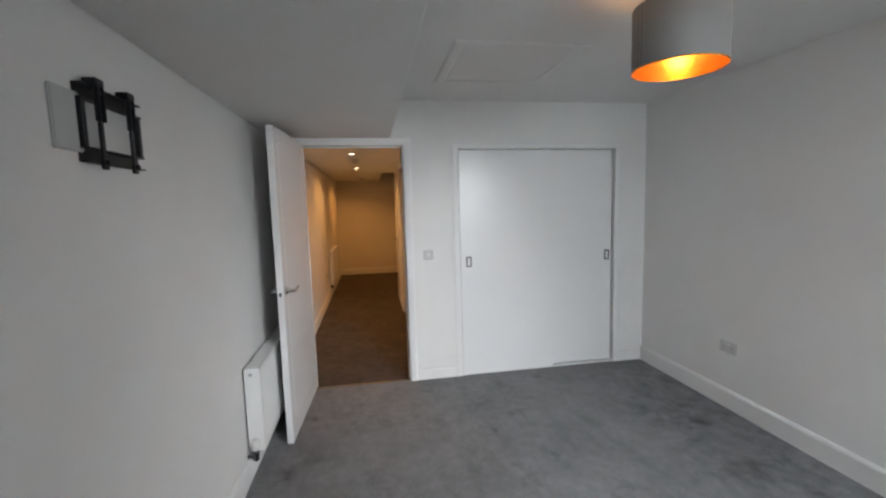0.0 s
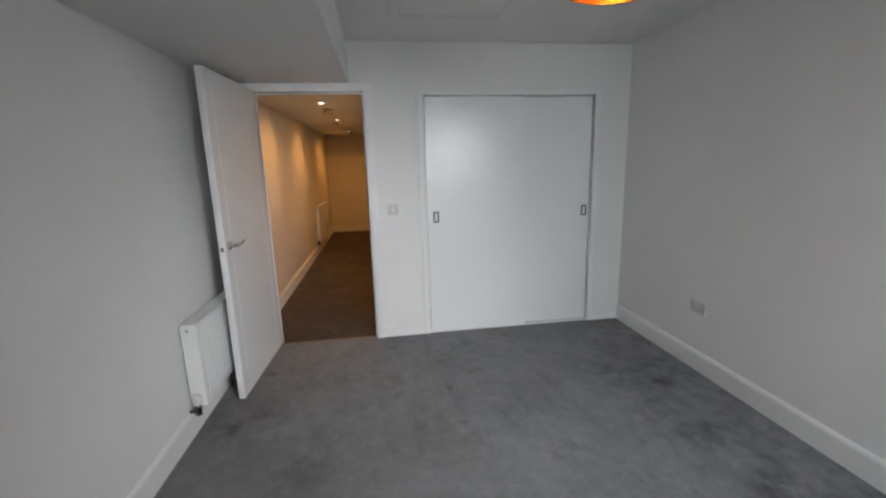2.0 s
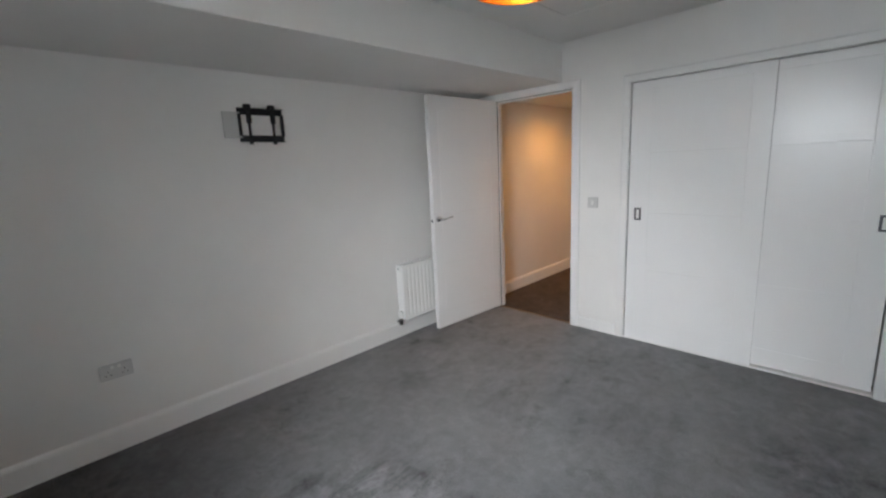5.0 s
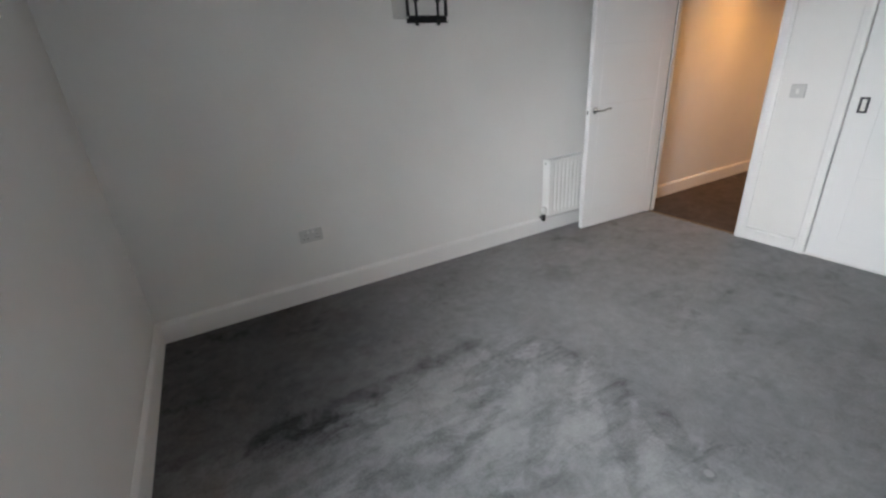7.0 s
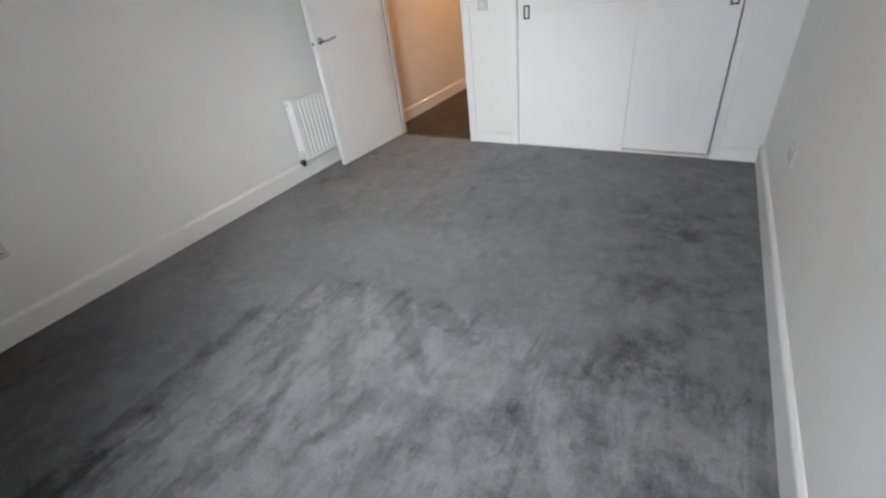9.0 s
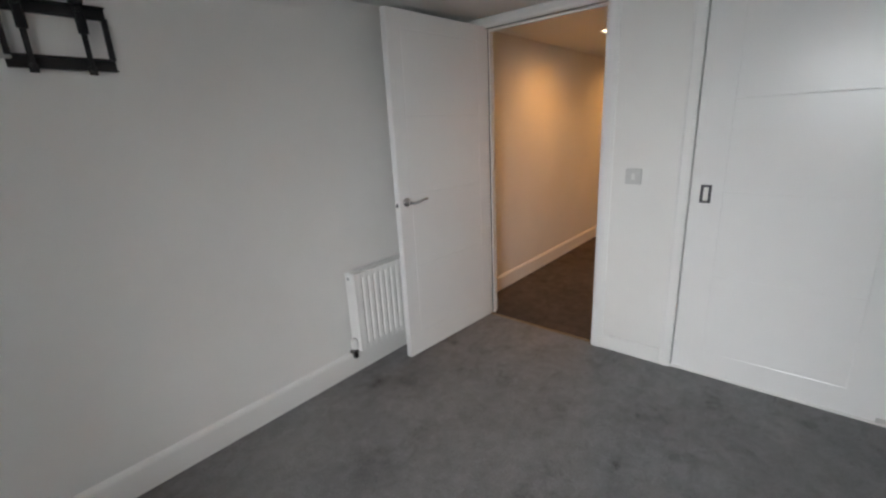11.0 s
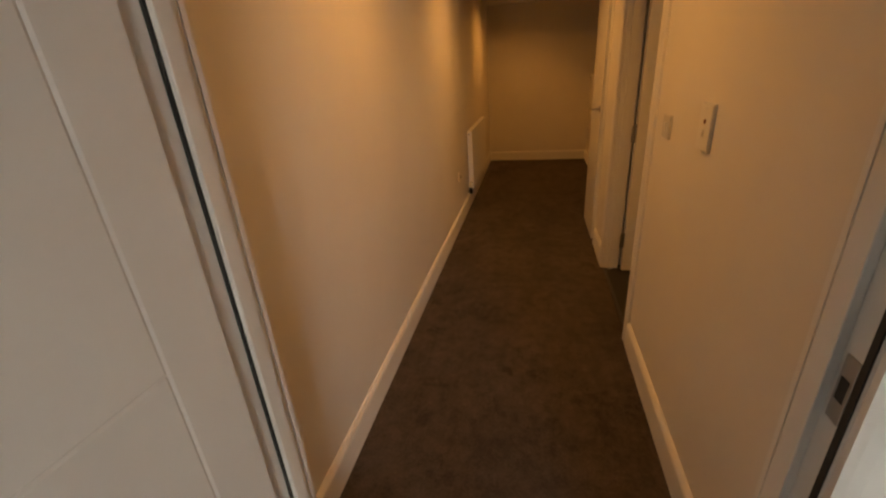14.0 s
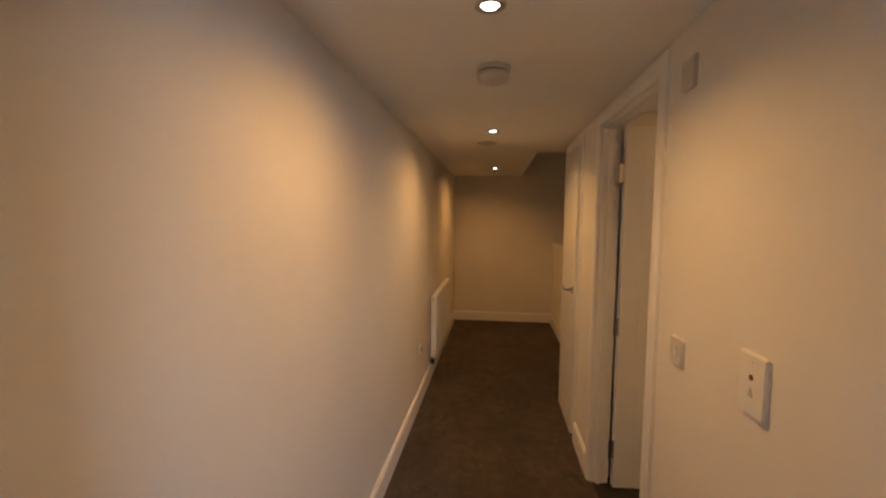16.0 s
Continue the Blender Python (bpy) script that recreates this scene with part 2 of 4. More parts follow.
    bump(n, l, b, math_node(n, l, "ADD", math_node(n, l, "MULTIPLY", tuft.outputs[0], 0.8), fine.outputs[0]), 0.9, 0.004)
    return m


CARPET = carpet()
# the bedroom carpet again; dim, warm hall light is put into its tones
HALL_CARPET = carpet("dimmed_hall_carpet", 0.05, ((0.004, 0.003, 0.0025), (0.052, 0.042, 0.036), (0.175, 0.140, 0.118)))
FELT = paint("grey_felt", (0.25, 0.25, 0.255), 0.9, 0.2, 300.0, 0.001, 0.1)
TILE = paint("dark_floor_vinyl", (0.025, 0.023, 0.021), 0.4, 0.15, 40.0, 0.0004)


# ---- mesh tools ----
def mesh_of(name, bm, mat):
    bmesh.ops.recalc_face_normals(bm, faces=bm.faces)
    me = bpy.data.meshes.new(name)
    bm.to_mesh(me)
    bm.free()
    for m in (mat if isinstance(mat, (list, tuple)) else [mat]):
        me.materials.append(m)
    return me


def part(name, bm, mat, parent=None, label="", m=None, smooth=False):
    ob = new(name, mesh_of(name, bm, mat))
    if smooth:
        for f in ob.data.polygons:
            f.use_smooth = True
    if parent is not None:
        ob.parent = parent
    if m is not None:
        ob.matrix_basis = m
    if label:
        tagged(ob, label)
    return ob


def thing(name, m, label, category, group="", kind=""):
    return_ob = new(name)
    return_ob.matrix_basis = m
    return_ob.empty_display_size = 0.05
    return tagged(return_ob, label, category, group, kind)


def box(a, b, bevel=0.0, seg=2, bm=None):
    """A box between two corners, with rounded edges."""
    one = bmesh.new()
    bmesh.ops.create_cube(one, size=1)
    for v in one.verts:
        v.co = Vector([(a[i] + b[i]) / 2 + v.co[i] * abs(b[i] - a[i]) for i in range(3)])
    if bevel:
        bmesh.ops.bevel(one, geom=list(one.edges), offset=bevel, segments=seg, affect="EDGES", profile=0.5)
    return one if bm is None else merge(bm, one)


def merge(bm, other):
    tmp = bpy.data.meshes.new("tmp")
    other.to_mesh(tmp)
    other.free()
    bm.from_mesh(tmp)
    bpy.data.meshes.remove(tmp)
    return bm


def lathe(profile, seg=32, bm=None, axis="Z"):
    """A turned body from (radius, height) pairs."""
    one = bmesh.new()
    rings = []
    for r, h in profile:
        if r < 1e-6:
            rings.append([one.verts.new((0, 0, h))])
        else:
            rings.append([one.verts.new((r * math.cos(2 * math.pi * i / seg), r * math.sin(2 * math.pi * i / seg), h)) for i in range(seg)])
    for a, b in zip(rings, rings[1:]):
        for i in range(seg):
            j = (i + 1) % seg
            if len(a) == 1 and len(b) == 1:
                continue
            if len(a) == 1:
                one.faces.new((a[0], b[i], b[j]))
            elif len(b) == 1:
                one.faces.new((a[i], a[j], b[0]))
            else:
                one.faces.new((a[i], a[j], b[j], b[i]))
    if axis == "Y":
        bmesh.ops.rotate(one, verts=one.verts, cent=(0, 0, 0), matrix=Matrix.Rotation(radians(-90), 3, "X"))
    if axis == "X":
        bmesh.ops.rotate(one, verts=one.verts, cent=(0, 0, 0), matrix=Matrix.Rotation(radians(90), 3, "Y"))
    return one if bm is None else merge(bm, one)


def tube(points, radii, seg=14, bm=None, flat=1.0):
    """A round bar swept along points; radii one a point."""
    one = bmesh.new()
    pts = [Vector(p) for p in points]
    up = Vector((0, 0, 1))
    rings = []
    for i, p in enumerate(pts):
        d = (pts[min(i + 1, len(pts) - 1)] - pts[max(i - 1, 0)]).normalized()
        ref = up if abs(d.z) < 0.9 else Vector((1, 0, 0))
        u = d.cross(ref).normalized()
        w = u.cross(d).normalized()
        r = radii if isinstance(radii, float) else radii[i]
        rings.append([one.verts.new(p + u * (r * math.cos(2 * math.pi * k / seg)) + w * (r * flat * math.sin(2 * math.pi * k / seg))) for k in range(seg)])
    for a, b in zip(rings, rings[1:]):
        for k in range(seg):
            j = (k + 1) % seg
            one.faces.new((a[k], a[j], b[j], b[k]))
    one.faces.new(rings[0])
    one.faces.new(rings[-1])
    return one if bm is None else merge(bm, one)


def spline(points, n=8):
    """Points along a smooth curve through the given ones."""
    pts = [Vector(p) for p in points]
    out = []
    for i in range(len(pts) - 1):
        p0, p1, p2, p3 = pts[max(i - 1, 0)], pts[i], pts[i + 1], pts[min(i + 2, len(pts) - 1)]
        for k in range(n):
            t = k / n
            out.append(0.5 * ((2 * p1) + (p2 - p0) * t + (2 * p0 - 5 * p1 + 4 * p2 - p3) * t * t + (3 * p1 - p0 - 3 * p2 + p3) * t ** 3))
    out.append(pts[-1])
    return out


def wall(name, axis, lo, hi, u0, u1, z0, z1, mat, holes=(), label="plain painted wall"):
    """A wall slab across x or y from lo to hi, that runs u0 to u1, with openings (u0, u1, z0, z1) cut through."""
    us = sorted({u0, u1, *[h[0] for h in holes], *[h[1] for h in holes]})
    zs = sorted({z0, z1, *[h[2] for h in holes], *[h[3] for h in holes]})
    us, zs = [u for u in us if u0 <= u <= u1], [z for z in zs if z0 <= z <= z1]
    solid = {}
    for i in range(len(us) - 1):
        for k in range(len(zs) - 1):
            cu, cz = (us[i] + us[i + 1]) / 2, (zs[k] + zs[k + 1]) / 2
            solid[i, k] = not any(h[0] < cu < h[1] and h[2] < cz < h[3] for h in holes)
    bm = bmesh.new()

    def at(d, u, z):
        if axis == "x":
            return (d, u, z)
        if axis == "y":
            return (u, d, z)
        return (u, z, d)

    def quad(*c):
        bm.faces.new([bm.verts.new(p) for p in c])

    for (i, k), s in solid.items():
        if not s:
            continue
        a, b, c, d = us[i], us[i + 1], zs[k], zs[k + 1]
        for f in (lo, hi):
            quad(at(f, a, c), at(f, b, c), at(f, b, d), at(f, a, d))
        for di, dk, e in ((-1, 0, ((a, c), (a, d))), (1, 0, ((b, c), (b, d))), (0, -1, ((a, c), (b, c))), (0, 1, ((a, d), (b, d)))):
            if not solid.get((i + di, k + dk), False):
                (p, q), (r, t) = e
                quad(at(lo, p, q), at(hi, p, q), at(hi, r, t), at(lo, r, t))
    bmesh.ops.remove_doubles(bm, verts=bm.verts, dist=1e-5)
    ob = part(name, bm, mat)
    return tagged(ob, label, "wall" if axis != "z" else "ceiling", kind="structure")


def profile_run(name, axis, face, out, u0, u1, prof, mat, label, category, m=None):
    """A moulding of the profile (depth, height) along x or y from u0 to u1, on the wall plane face, standing out by sign out."""
    bm = bmesh.new()
    ends = []
    for u in (u0, u1):
        ends.append([bm.verts.new((face + out * d, u, h) if axis == "y" else (u, face + out * d, h)) for d, h in prof])
    n = len(prof)
    for i in range(n):
        j = (i + 1) % n
        bm.faces.new((ends[0][i], ends[0][j], ends[1][j], ends[1][i]))
    bm.faces.new(ends[0])
    bm.faces.new(ends[1])
    return tagged(part(name, bm, mat), label, category, kind="structure")


def skirt(height, depth=0.018):
    return [(0, 0), (depth, 0), (depth, height - 0.022), (depth - 0.003, height - 0.012), (depth - 0.009, height - 0.004), (depth - 0.013, height), (0, height)]


# ---- the rooms ----
XW, XE, YN, YS = -0.065, 3.15, 0.0, -4.03
ZC, ZS, XS = 2.36, 2.06, 0.855
HX, HY = 1.085, 6.07
DX0, DX1, DZ = 0.153, 0.95, 2.0
WX0, WX1, WZ = 1.415, 2.85, 1.968

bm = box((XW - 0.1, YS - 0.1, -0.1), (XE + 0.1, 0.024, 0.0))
tagged(part("floor", bm, CARPET), "dark grey cut-pile carpet with brushed marks and painted corner shade", "carpet", kind="structure")
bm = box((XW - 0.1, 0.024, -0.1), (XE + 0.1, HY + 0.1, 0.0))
tagged(part("floor_hall", bm, HALL_CARPET), "cut-pile hallway carpet, lightly mottled, tinted dark brown for dim warm light", "carpet", kind="structure")
wall("wall_north", "y", YN, YN + 0.1, XW, XE, 0, ZC + 0.1, WALL,
     [(DX0 - 0.03, DX1 + 0.03, 0, DZ + 0.03), (WX0, WX1, 0, WZ)], "off-white painted wall with doorway and wardrobe opening")
wall("wall_west", "x", XW - 0.1, XW, YS - 0.1, YN + 0.1, 0, ZC + 0.1, WALL, (), "off-white painted long bedroom wall")
wall("wall_east", "x", XE, XE + 0.1, YS - 0.1, HY + 0.1, 0, ZC + 0.1, WALL, (), "off-white painted bedroom wall with socket")
wall("wall_south", "y", YS - 0.28, YS, XW, XE, 0, ZC + 0.1, WALL, [(WIN_X0, WIN_X1, WIN_Z0, WIN_Z1)], "off-white painted window wall")
wall("ceiling", "z", ZC, ZC + 0.1, XW, XE, YS, YN, CEILING, (), "matt white bedroom ceiling")
tagged(part("soffit", box((XW, YS, ZS), (XS, YN, ZC), 0.004), CEILING), "boxed-in white dropped ceiling along the wall", "soffit", kind="structure")

wall("wall_hall_west", "x", XW - 0.1, XW, YN + 0.1, HY + 0.1, 0, 2.86, HALL_WALL, (), "cream painted long hallway wall")
SD0, SD1 = 1.555, 2.39
CD0, CD1 = 2.885, 3.435
wall("wall_hall_east", "x", HX, HX + 0.1, YN + 0.1, 3.55, 0, HALL_Z, HALL_WALL,
     [(SD0, SD1, 0, 2.01), (CD0, CD1, 0, 2.01)], "cream painted hallway wall with doorways")
wall("wall_hall_end", "y", HY, HY + 0.1, XW, XE, 0, 2.86, HALL_WALL, (), "cream painted wall at the hallway end")
wall("wall_stair_south", "y", 3.45, 3.55, HX + 0.1, XE, 0, 2.86, HALL_WALL, (), "cream painted stairwell wall")
wall("wall_stair_east", "x", 2.3, 2.4, 3.55, HY, 0, 2.86, HALL_WALL, (), "cream painted stairwell wall")
wall("ceiling_hall", "z", HALL_Z, HALL_Z + 0.1, XW, 2.3, YN + 0.1, HY, HALL_CEILING, [(0.88, 2.3, 3.84, HY)], "low white hallway ceiling")
wall("wall_stair_upstand", "y", 3.74, 3.84, 0.78, 2.3, HALL_Z + 0.1, 2.86, HALL_WALL, (), "cream painted stairwell upstand")
wall("wall_stair_upstand_west", "x", 0.78, 0.88, 3.84, HY, HALL_Z + 0.1, 2.86, HALL_WALL, (), "cream painted stairwell upstand")
wall("ceiling_stair", "z", 2.86, 2.96, XW, 2.4, 3.45, HY + 0.1, CEILING, (), "white stairwell ceiling")

wall("wall_side_south", "y", 0.72, 0.82, HX + 0.1, XE, 0, 2.4, HALL_WALL, (), "plain wall of the side room")
wall("ceiling_side", "z", 2.35, 2.45, HX, XE, 0.1, 3.45, CEILING, (), "white side room ceiling")
wall("wall_side_north", "y", 2.43, 2.53, HX + 0.1, XE, 0, 2.35, HALL_WALL, (), "plain wall of the side room")
tagged(part("floor_side", box((HX + 0.02, 0.82, 0.0), (XE, 2.43, 0.005)), TILE), "dark vinyl floor of the side room", "floor", kind="structure")

SK_ROOM, SK_HALL, SK_N = skirt(0.135), skirt(0.13), skirt(0.10, 0.010)
profile_run("baseboard_west", "y", XW, 1, YS, YN, SK_ROOM, GLOSS, "white bevelled skirting board", "skirting")
profile_run("baseboard_east", "y", XE, -1, YS, YN, SK_ROOM, GLOSS, "white bevelled skirting board", "skirting")
profile_run("baseboard_south", "x", YS, 1, XW + 0.018, XE - 0.018, SK_ROOM, GLOSS, "white bevelled skirting board", "skirting")
profile_run("baseboard_north", "x", YN, -1, 1.021, 1.349, SK_N, GLOSS, "white bevelled skirting board", "skirting")
profile_run("baseboard_north_west", "x", YN, -1, XW + 0.018, 0.082, SK_N, GLOSS, "white bevelled skirting board", "skirting")
profile_run("baseboard_north_east", "x", YN, -1, WX1 + 0.062, XE - 0.018, SK_N, GLOSS, "white bevelled skirting board", "skirting")
profile_run("baseboard_hall_west", "y", XW, 1, YN + 0.1, HY, SK_HALL, GLOSS, "white bevelled skirting board", "skirting")
profile_run("baseboard_hall_east", "y", HX, -1, YN + 0.1, SD0 - 0.066, SK_HALL, GLOSS, "white bevelled skirting board", "skirting")
profile_run("baseboard_hall_middle", "y", HX, -1, SD1 + 0.066, CD0 - 0.056, SK_HALL, GLOSS, "white bevelled skirting board", "skirting")
profile_run("baseboard_hall_end", "x", HY, -1, XW + 0.018, 1.33, SK_HALL, GLOSS, "white bevelled skirting board", "skirting")


def arch_profile(w, d=0.018):
    return [(0, 0), (0, d * 0.55), (w * 0.12, d * 0.8), (w * 0.3, d), (w * 0.72, d), (w * 0.86, d * 0.72), (w, d * 0.6), (w, 0)]


def architrave(name, axis, face, out, u0, u1, top, w, label, cut_top=None, bottom=0.0, depth=0.018):
    """A mitred moulding round an opening: two uprights and a head in one run of profile. The head may be cut by a ceiling."""
    bm = bmesh.new()
    prof = arch_profile(w, depth)
    rows = []
    for d, t in prof:
        ztop = top + d if cut_top is None else min(top + d, cut_top)
        pts = [(u0 - d, bottom), (u0 - d, ztop), (u1 + d, ztop), (u1 + d, bottom)]
        rows.append([bm.verts.new((face + out * t, u, z) if axis == "y" else (u, face + out * t, z)) for u, z in pts])
    n = len(rows)
    for i in range(n):
        a, b = rows[i], rows[(i + 1) % n]
        for k in range(3):
            bm.faces.new((a[k], a[k + 1], b[k + 1], b[k]))
    bm.faces.new([r[0] for r in rows])
    bm.faces.new([r[3] for r in rows])
    bmesh.ops.remove_doubles(bm, verts=bm.verts, dist=1e-6)
    return tagged(part(name, bm, GLOSS), label, "architrave", kind="structure")


architrave("trim_bedroom_door", "x", YN, -1, DX0, DX1, DZ, 0.07, "white moulded architrave round the bedroom doorway", ZS)
architrave("trim_bedroom_door_hall", "x", YN + 0.1, 1, DX0, DX1, DZ, 0.07, "white moulded architrave, hallway side")
architrave("trim_wardrobe", "x", YN, -1, WX0, WX1, WZ, 0.062, "white moulded trim round the wardrobe opening", depth=0.013)
architrave("trim_side_door", "y", HX, -1, SD0 + 0.004, SD1 - 0.004, 2.0, 0.066, "white moulded architrave round the side doorway")
architrave("trim_cupboard_door", "y", HX, -1, CD0 + 0.004, CD1 - 0.004, 2.0, 0.056, "white moulded architrave round the cupboard door", depth=0.009)


def lining(name, axis, lo, hi, u0, u1, top, t, label, stop):
    """Boards that line a doorway's reveal, with a door stop."""
    bm = bmesh.new()
    for a, b, c, d in ((u0 - t, u0, 0, top), (u1, u1 + t, 0, top), (u0 - t, u1 + t, top, top + t)):
        p, q = ((lo, a, c), (hi, b, d)) if axis == "y" else ((a, lo, c), (b, hi, d))
        box(p, q, 0.0015, 1, bm)
    s0, s1 = stop
    for a, b, c, d in ((u0, u0 + 0.012, 0, top), (u1 - 0.012, u1, 0, top), (u0 + 0.012, u1 - 0.012, top - 0.012, top)):
        p, q = ((s0, a, c), (s1, b, d)) if axis == "y" else ((a, s0, c), (b, s1, d))
        box(p, q, 0.001, 1, bm)
    return tagged(part(name, bm, GLOSS), label, "door lining", kind="structure")


lining("trim_bedroom_lining", "x", YN + 0.002, YN + 0.098, DX0, DX1, DZ, 0.028, "white painted door lining with stop", (0.045, 0.075))
lining("trim_side_lining", "y", HX + 0.002, HX + 0.098, SD0 + 0.02, SD1 - 0.02, 1.99, 0.019, "white painted side door lining with stop", (HX + 0.03, HX + 0.055))
lining("trim_cupboard_lining", "y", HX + 0.002, HX + 0.098, CD0 + 0.012, CD1 - 0.012, 1.995, 0.011, "white painted cupboard lining with stop", (HX + 0.055, HX + 0.075))


# ---- doors ----
def grooved(w, h, t, us, zs, groove=0.0021, half=0.004):
    """A door slab, x 0..w, z 0..h, faces at y 0 and -t, with V grooves: uprights at us, crossings at zs."""
    def lines(v, top):
        out = {0.0, top}
        for g in v:
            out |= {g - half, g, g + half}
        return sorted(out)
    ux, uz = lines(us, w), lines(zs, h)
    bm = bmesh.new()

    def sunk(x, z):
        up = any(abs(x - g) < 1e-6 for g in us) and zs[0] - 1e-6 <= z <= zs[-1] + 1e-6
        across = any(abs(z - g) < 1e-6 for g in zs) and us[0] - 1e-6 <= x <= us[-1] + 1e-6
        return groove if up or across else 0.0
    grids = []
    for y, s in ((0.0, -1), (-t, 1)):
        grids.append([[bm.verts.new((x, y + s * sunk(x, z), z)) for z in uz] for x in ux])
    for g in grids:
        for i in range(len(ux) - 1):
            for k in range(len(uz) - 1):
                bm.faces.new((g[i][k], g[i + 1][k], g[i + 1][k + 1], g[i][k + 1]))
    f, b = grids
    for i in range(len(ux) - 1):
        for k in (0, -1):
            bm.faces.new((f[i][k], f[i + 1][k], b[i + 1][k], b[i][k]))
    for k in range(len(uz) - 1):
        for i in (0, -1):
            bm.faces.new((f[i][k], f[i][k + 1], b[i][k + 1], b[i][k]))
    bmesh.ops.recalc_face_normals(bm, faces=bm.faces)
    rim = [e for e in bm.edges if len(e.link_faces) == 2 and e.calc_face_angle() > 1.2]
    bmesh.ops.bevel(bm, geom=rim, offset=0.0018, segments=2, affect="EDGES")
    return bm


def lever_set(door, x, z, face, out, way):
    """A lever handle on a round rose: on the plane y = face, standing out by sign out, its lever towards sign way."""
    rose = lathe([(0.0, 0.0), (0.026, 0.0), (0.026, 0.005), (0.023, 0.009), (0.012, 0.010), (0.010, 0.012), (0.0095, 0.040), (0.0, 0.040)], 28, axis="Y")
    m = Matrix.Translation((x, face, z)) @ (Matrix.Identity(4) if out > 0 else Matrix.Rotation(math.pi, 4, "Z"))
    h = part("handle", rose, CHROME, door, "polished chrome lever handle", m, True)
    pts = spline([(0, 0.043, 0), (0.022, 0.047, -0.004), (0.058, 0.050, 0.000), (0.096, 0.050, 0.008), (0.122, 0.047, 0.007)], 6)
    s = way * out
    pts = [Vector((p.x * s, p.y, p.z)) for p in pts]
    n = len(pts)
    part("lever", tube(pts, [0.0105 - 0.002 * min(1, i / (n * 0.5)) for i in range(n)], 16, flat=0.85), CHROME, h, "", None, True)
    return h


ZS_GROOVES = (0.145, 0.585, 1.025, 1.465, 1.905)


def hinge(door, x, y, z):
    bm = lathe([(0.0, 0.0), (0.006, 0.0), (0.006, 0.1), (0.0, 0.1)], 14)
    box((-0.022, -0.003, 0.0), (0.022, -0.001, 0.1), 0.0, 1, bm)
    part("hinge", bm, STEEL, door, "steel butt hinge", Matrix.Translation((x, y, z)))


# bedroom door, standing open along the wall
LEAF_W, LEAF_H = 0.826, 1.998
end_x, end_y = 0.122, -0.830
HINGE_X = 0.167
turn = math.degrees(math.atan2(end_y - 0.0, end_x - HINGE_X))
door = thing("door_1", pose(HINGE_X, -0.004, 0.012, 0, 0, turn), "white panelled bedroom door standing wide open", "door", kind="structure")
part("leaf", grooved(LEAF_W, LEAF_H, 0.04, (0.095, LEAF_W - 0.095), ZS_GROOVES), DOOR_PAINT, door)
lever_set(door, LEAF_W - 0.053, 0.986, 0.0, 1, -1)
lever_set(door, LEAF_W - 0.053, 0.986, -0.04, -1, -1)
bm = box((LEAF_W, -0.027, 0.958), (LEAF_W + 0.0006, -0.013, 0.984), 0.0002, 1)
box((LEAF_W, -0.026, 0.962), (LEAF_W + 0.009, -0.014, 0.978), 0.002, 2, bm)
part("latch", bm, DARK_STEEL, door, "steel latch plate in the door edge")
for hz in (0.2, 0.95, 1.72):
    hinge(door, -0.003, -0.018, hz)
bm = box((DX1 - 0.0025, 0.005, 0.0), (DX1, 0.014, DZ), 0, 1)
box((DX0, 0.005, DZ - 0.0025), (DX1 - 0.0025, 0.014, DZ), 0, 1, bm)
box((DX0, 0.039, 0.0), (DX0 + 0.004, 0.0445, DZ - 0.0025), 0, 1, bm)
tagged(part("trim_door_dark_strip", bm, DARK), "thin dark strip along the door lining", "door seal", kind="structure")
strike = thing("strike_plate", pose(DX1, 0.028, 0.99), "steel strike plate let into the door lining", "strike plate")
part("plate", box((-0.0015, -0.011, -0.045), (0.0005, 0.011, 0.045), 0.0004, 1), STEEL, strike)
part("latch_hole", box((-0.0019, -0.007, -0.016), (-0.0012, 0.007, 0.016)), DARK, strike, "dark latch hole")

# side room door, open into the dark room
side = thing("door_2", pose(HX + 0.108, SD1 - 0.028, 0.012, 0, 0, 3), "white panelled hallway door, ajar into a dark room", "door", kind="structure")
part("leaf", grooved(0.77, 1.972, 0.04, (0.095, 0.675), ZS_GROOVES), DOOR_PAINT, side)
lever_set(side, 0.71, 1.0, -0.04, -1, -1)
for hz in (0.17, 0.86, 1.68):
    hinge(side, -0.006, -0.036, hz)

# closed cupboard door in the hallway
cup = thing("door_3", pose(HX + 0.014, CD1 - 0.014, 0.012, 0, 0, -90), "white panelled narrow cupboard door, closed", "door", kind="structure")
CW = CD1 - CD0 - 0.028
part("leaf", grooved(CW, 1.978, 0.038, (0.08, CW - 0.08), ZS_GROOVES), DOOR_PAINT, cup, "", Matrix.Translation((0, 0, 0)) @ Matrix.Rotation(0, 4, "Z"))
lever_set(cup, CW - 0.05, 1.0, -0.038, -1, -1)


# ---- wardrobe ----
ward = thing("sliding_wardrobe", pose(0, 0, 0), "built-in wardrobe with two white sliding doors", "wardrobe")


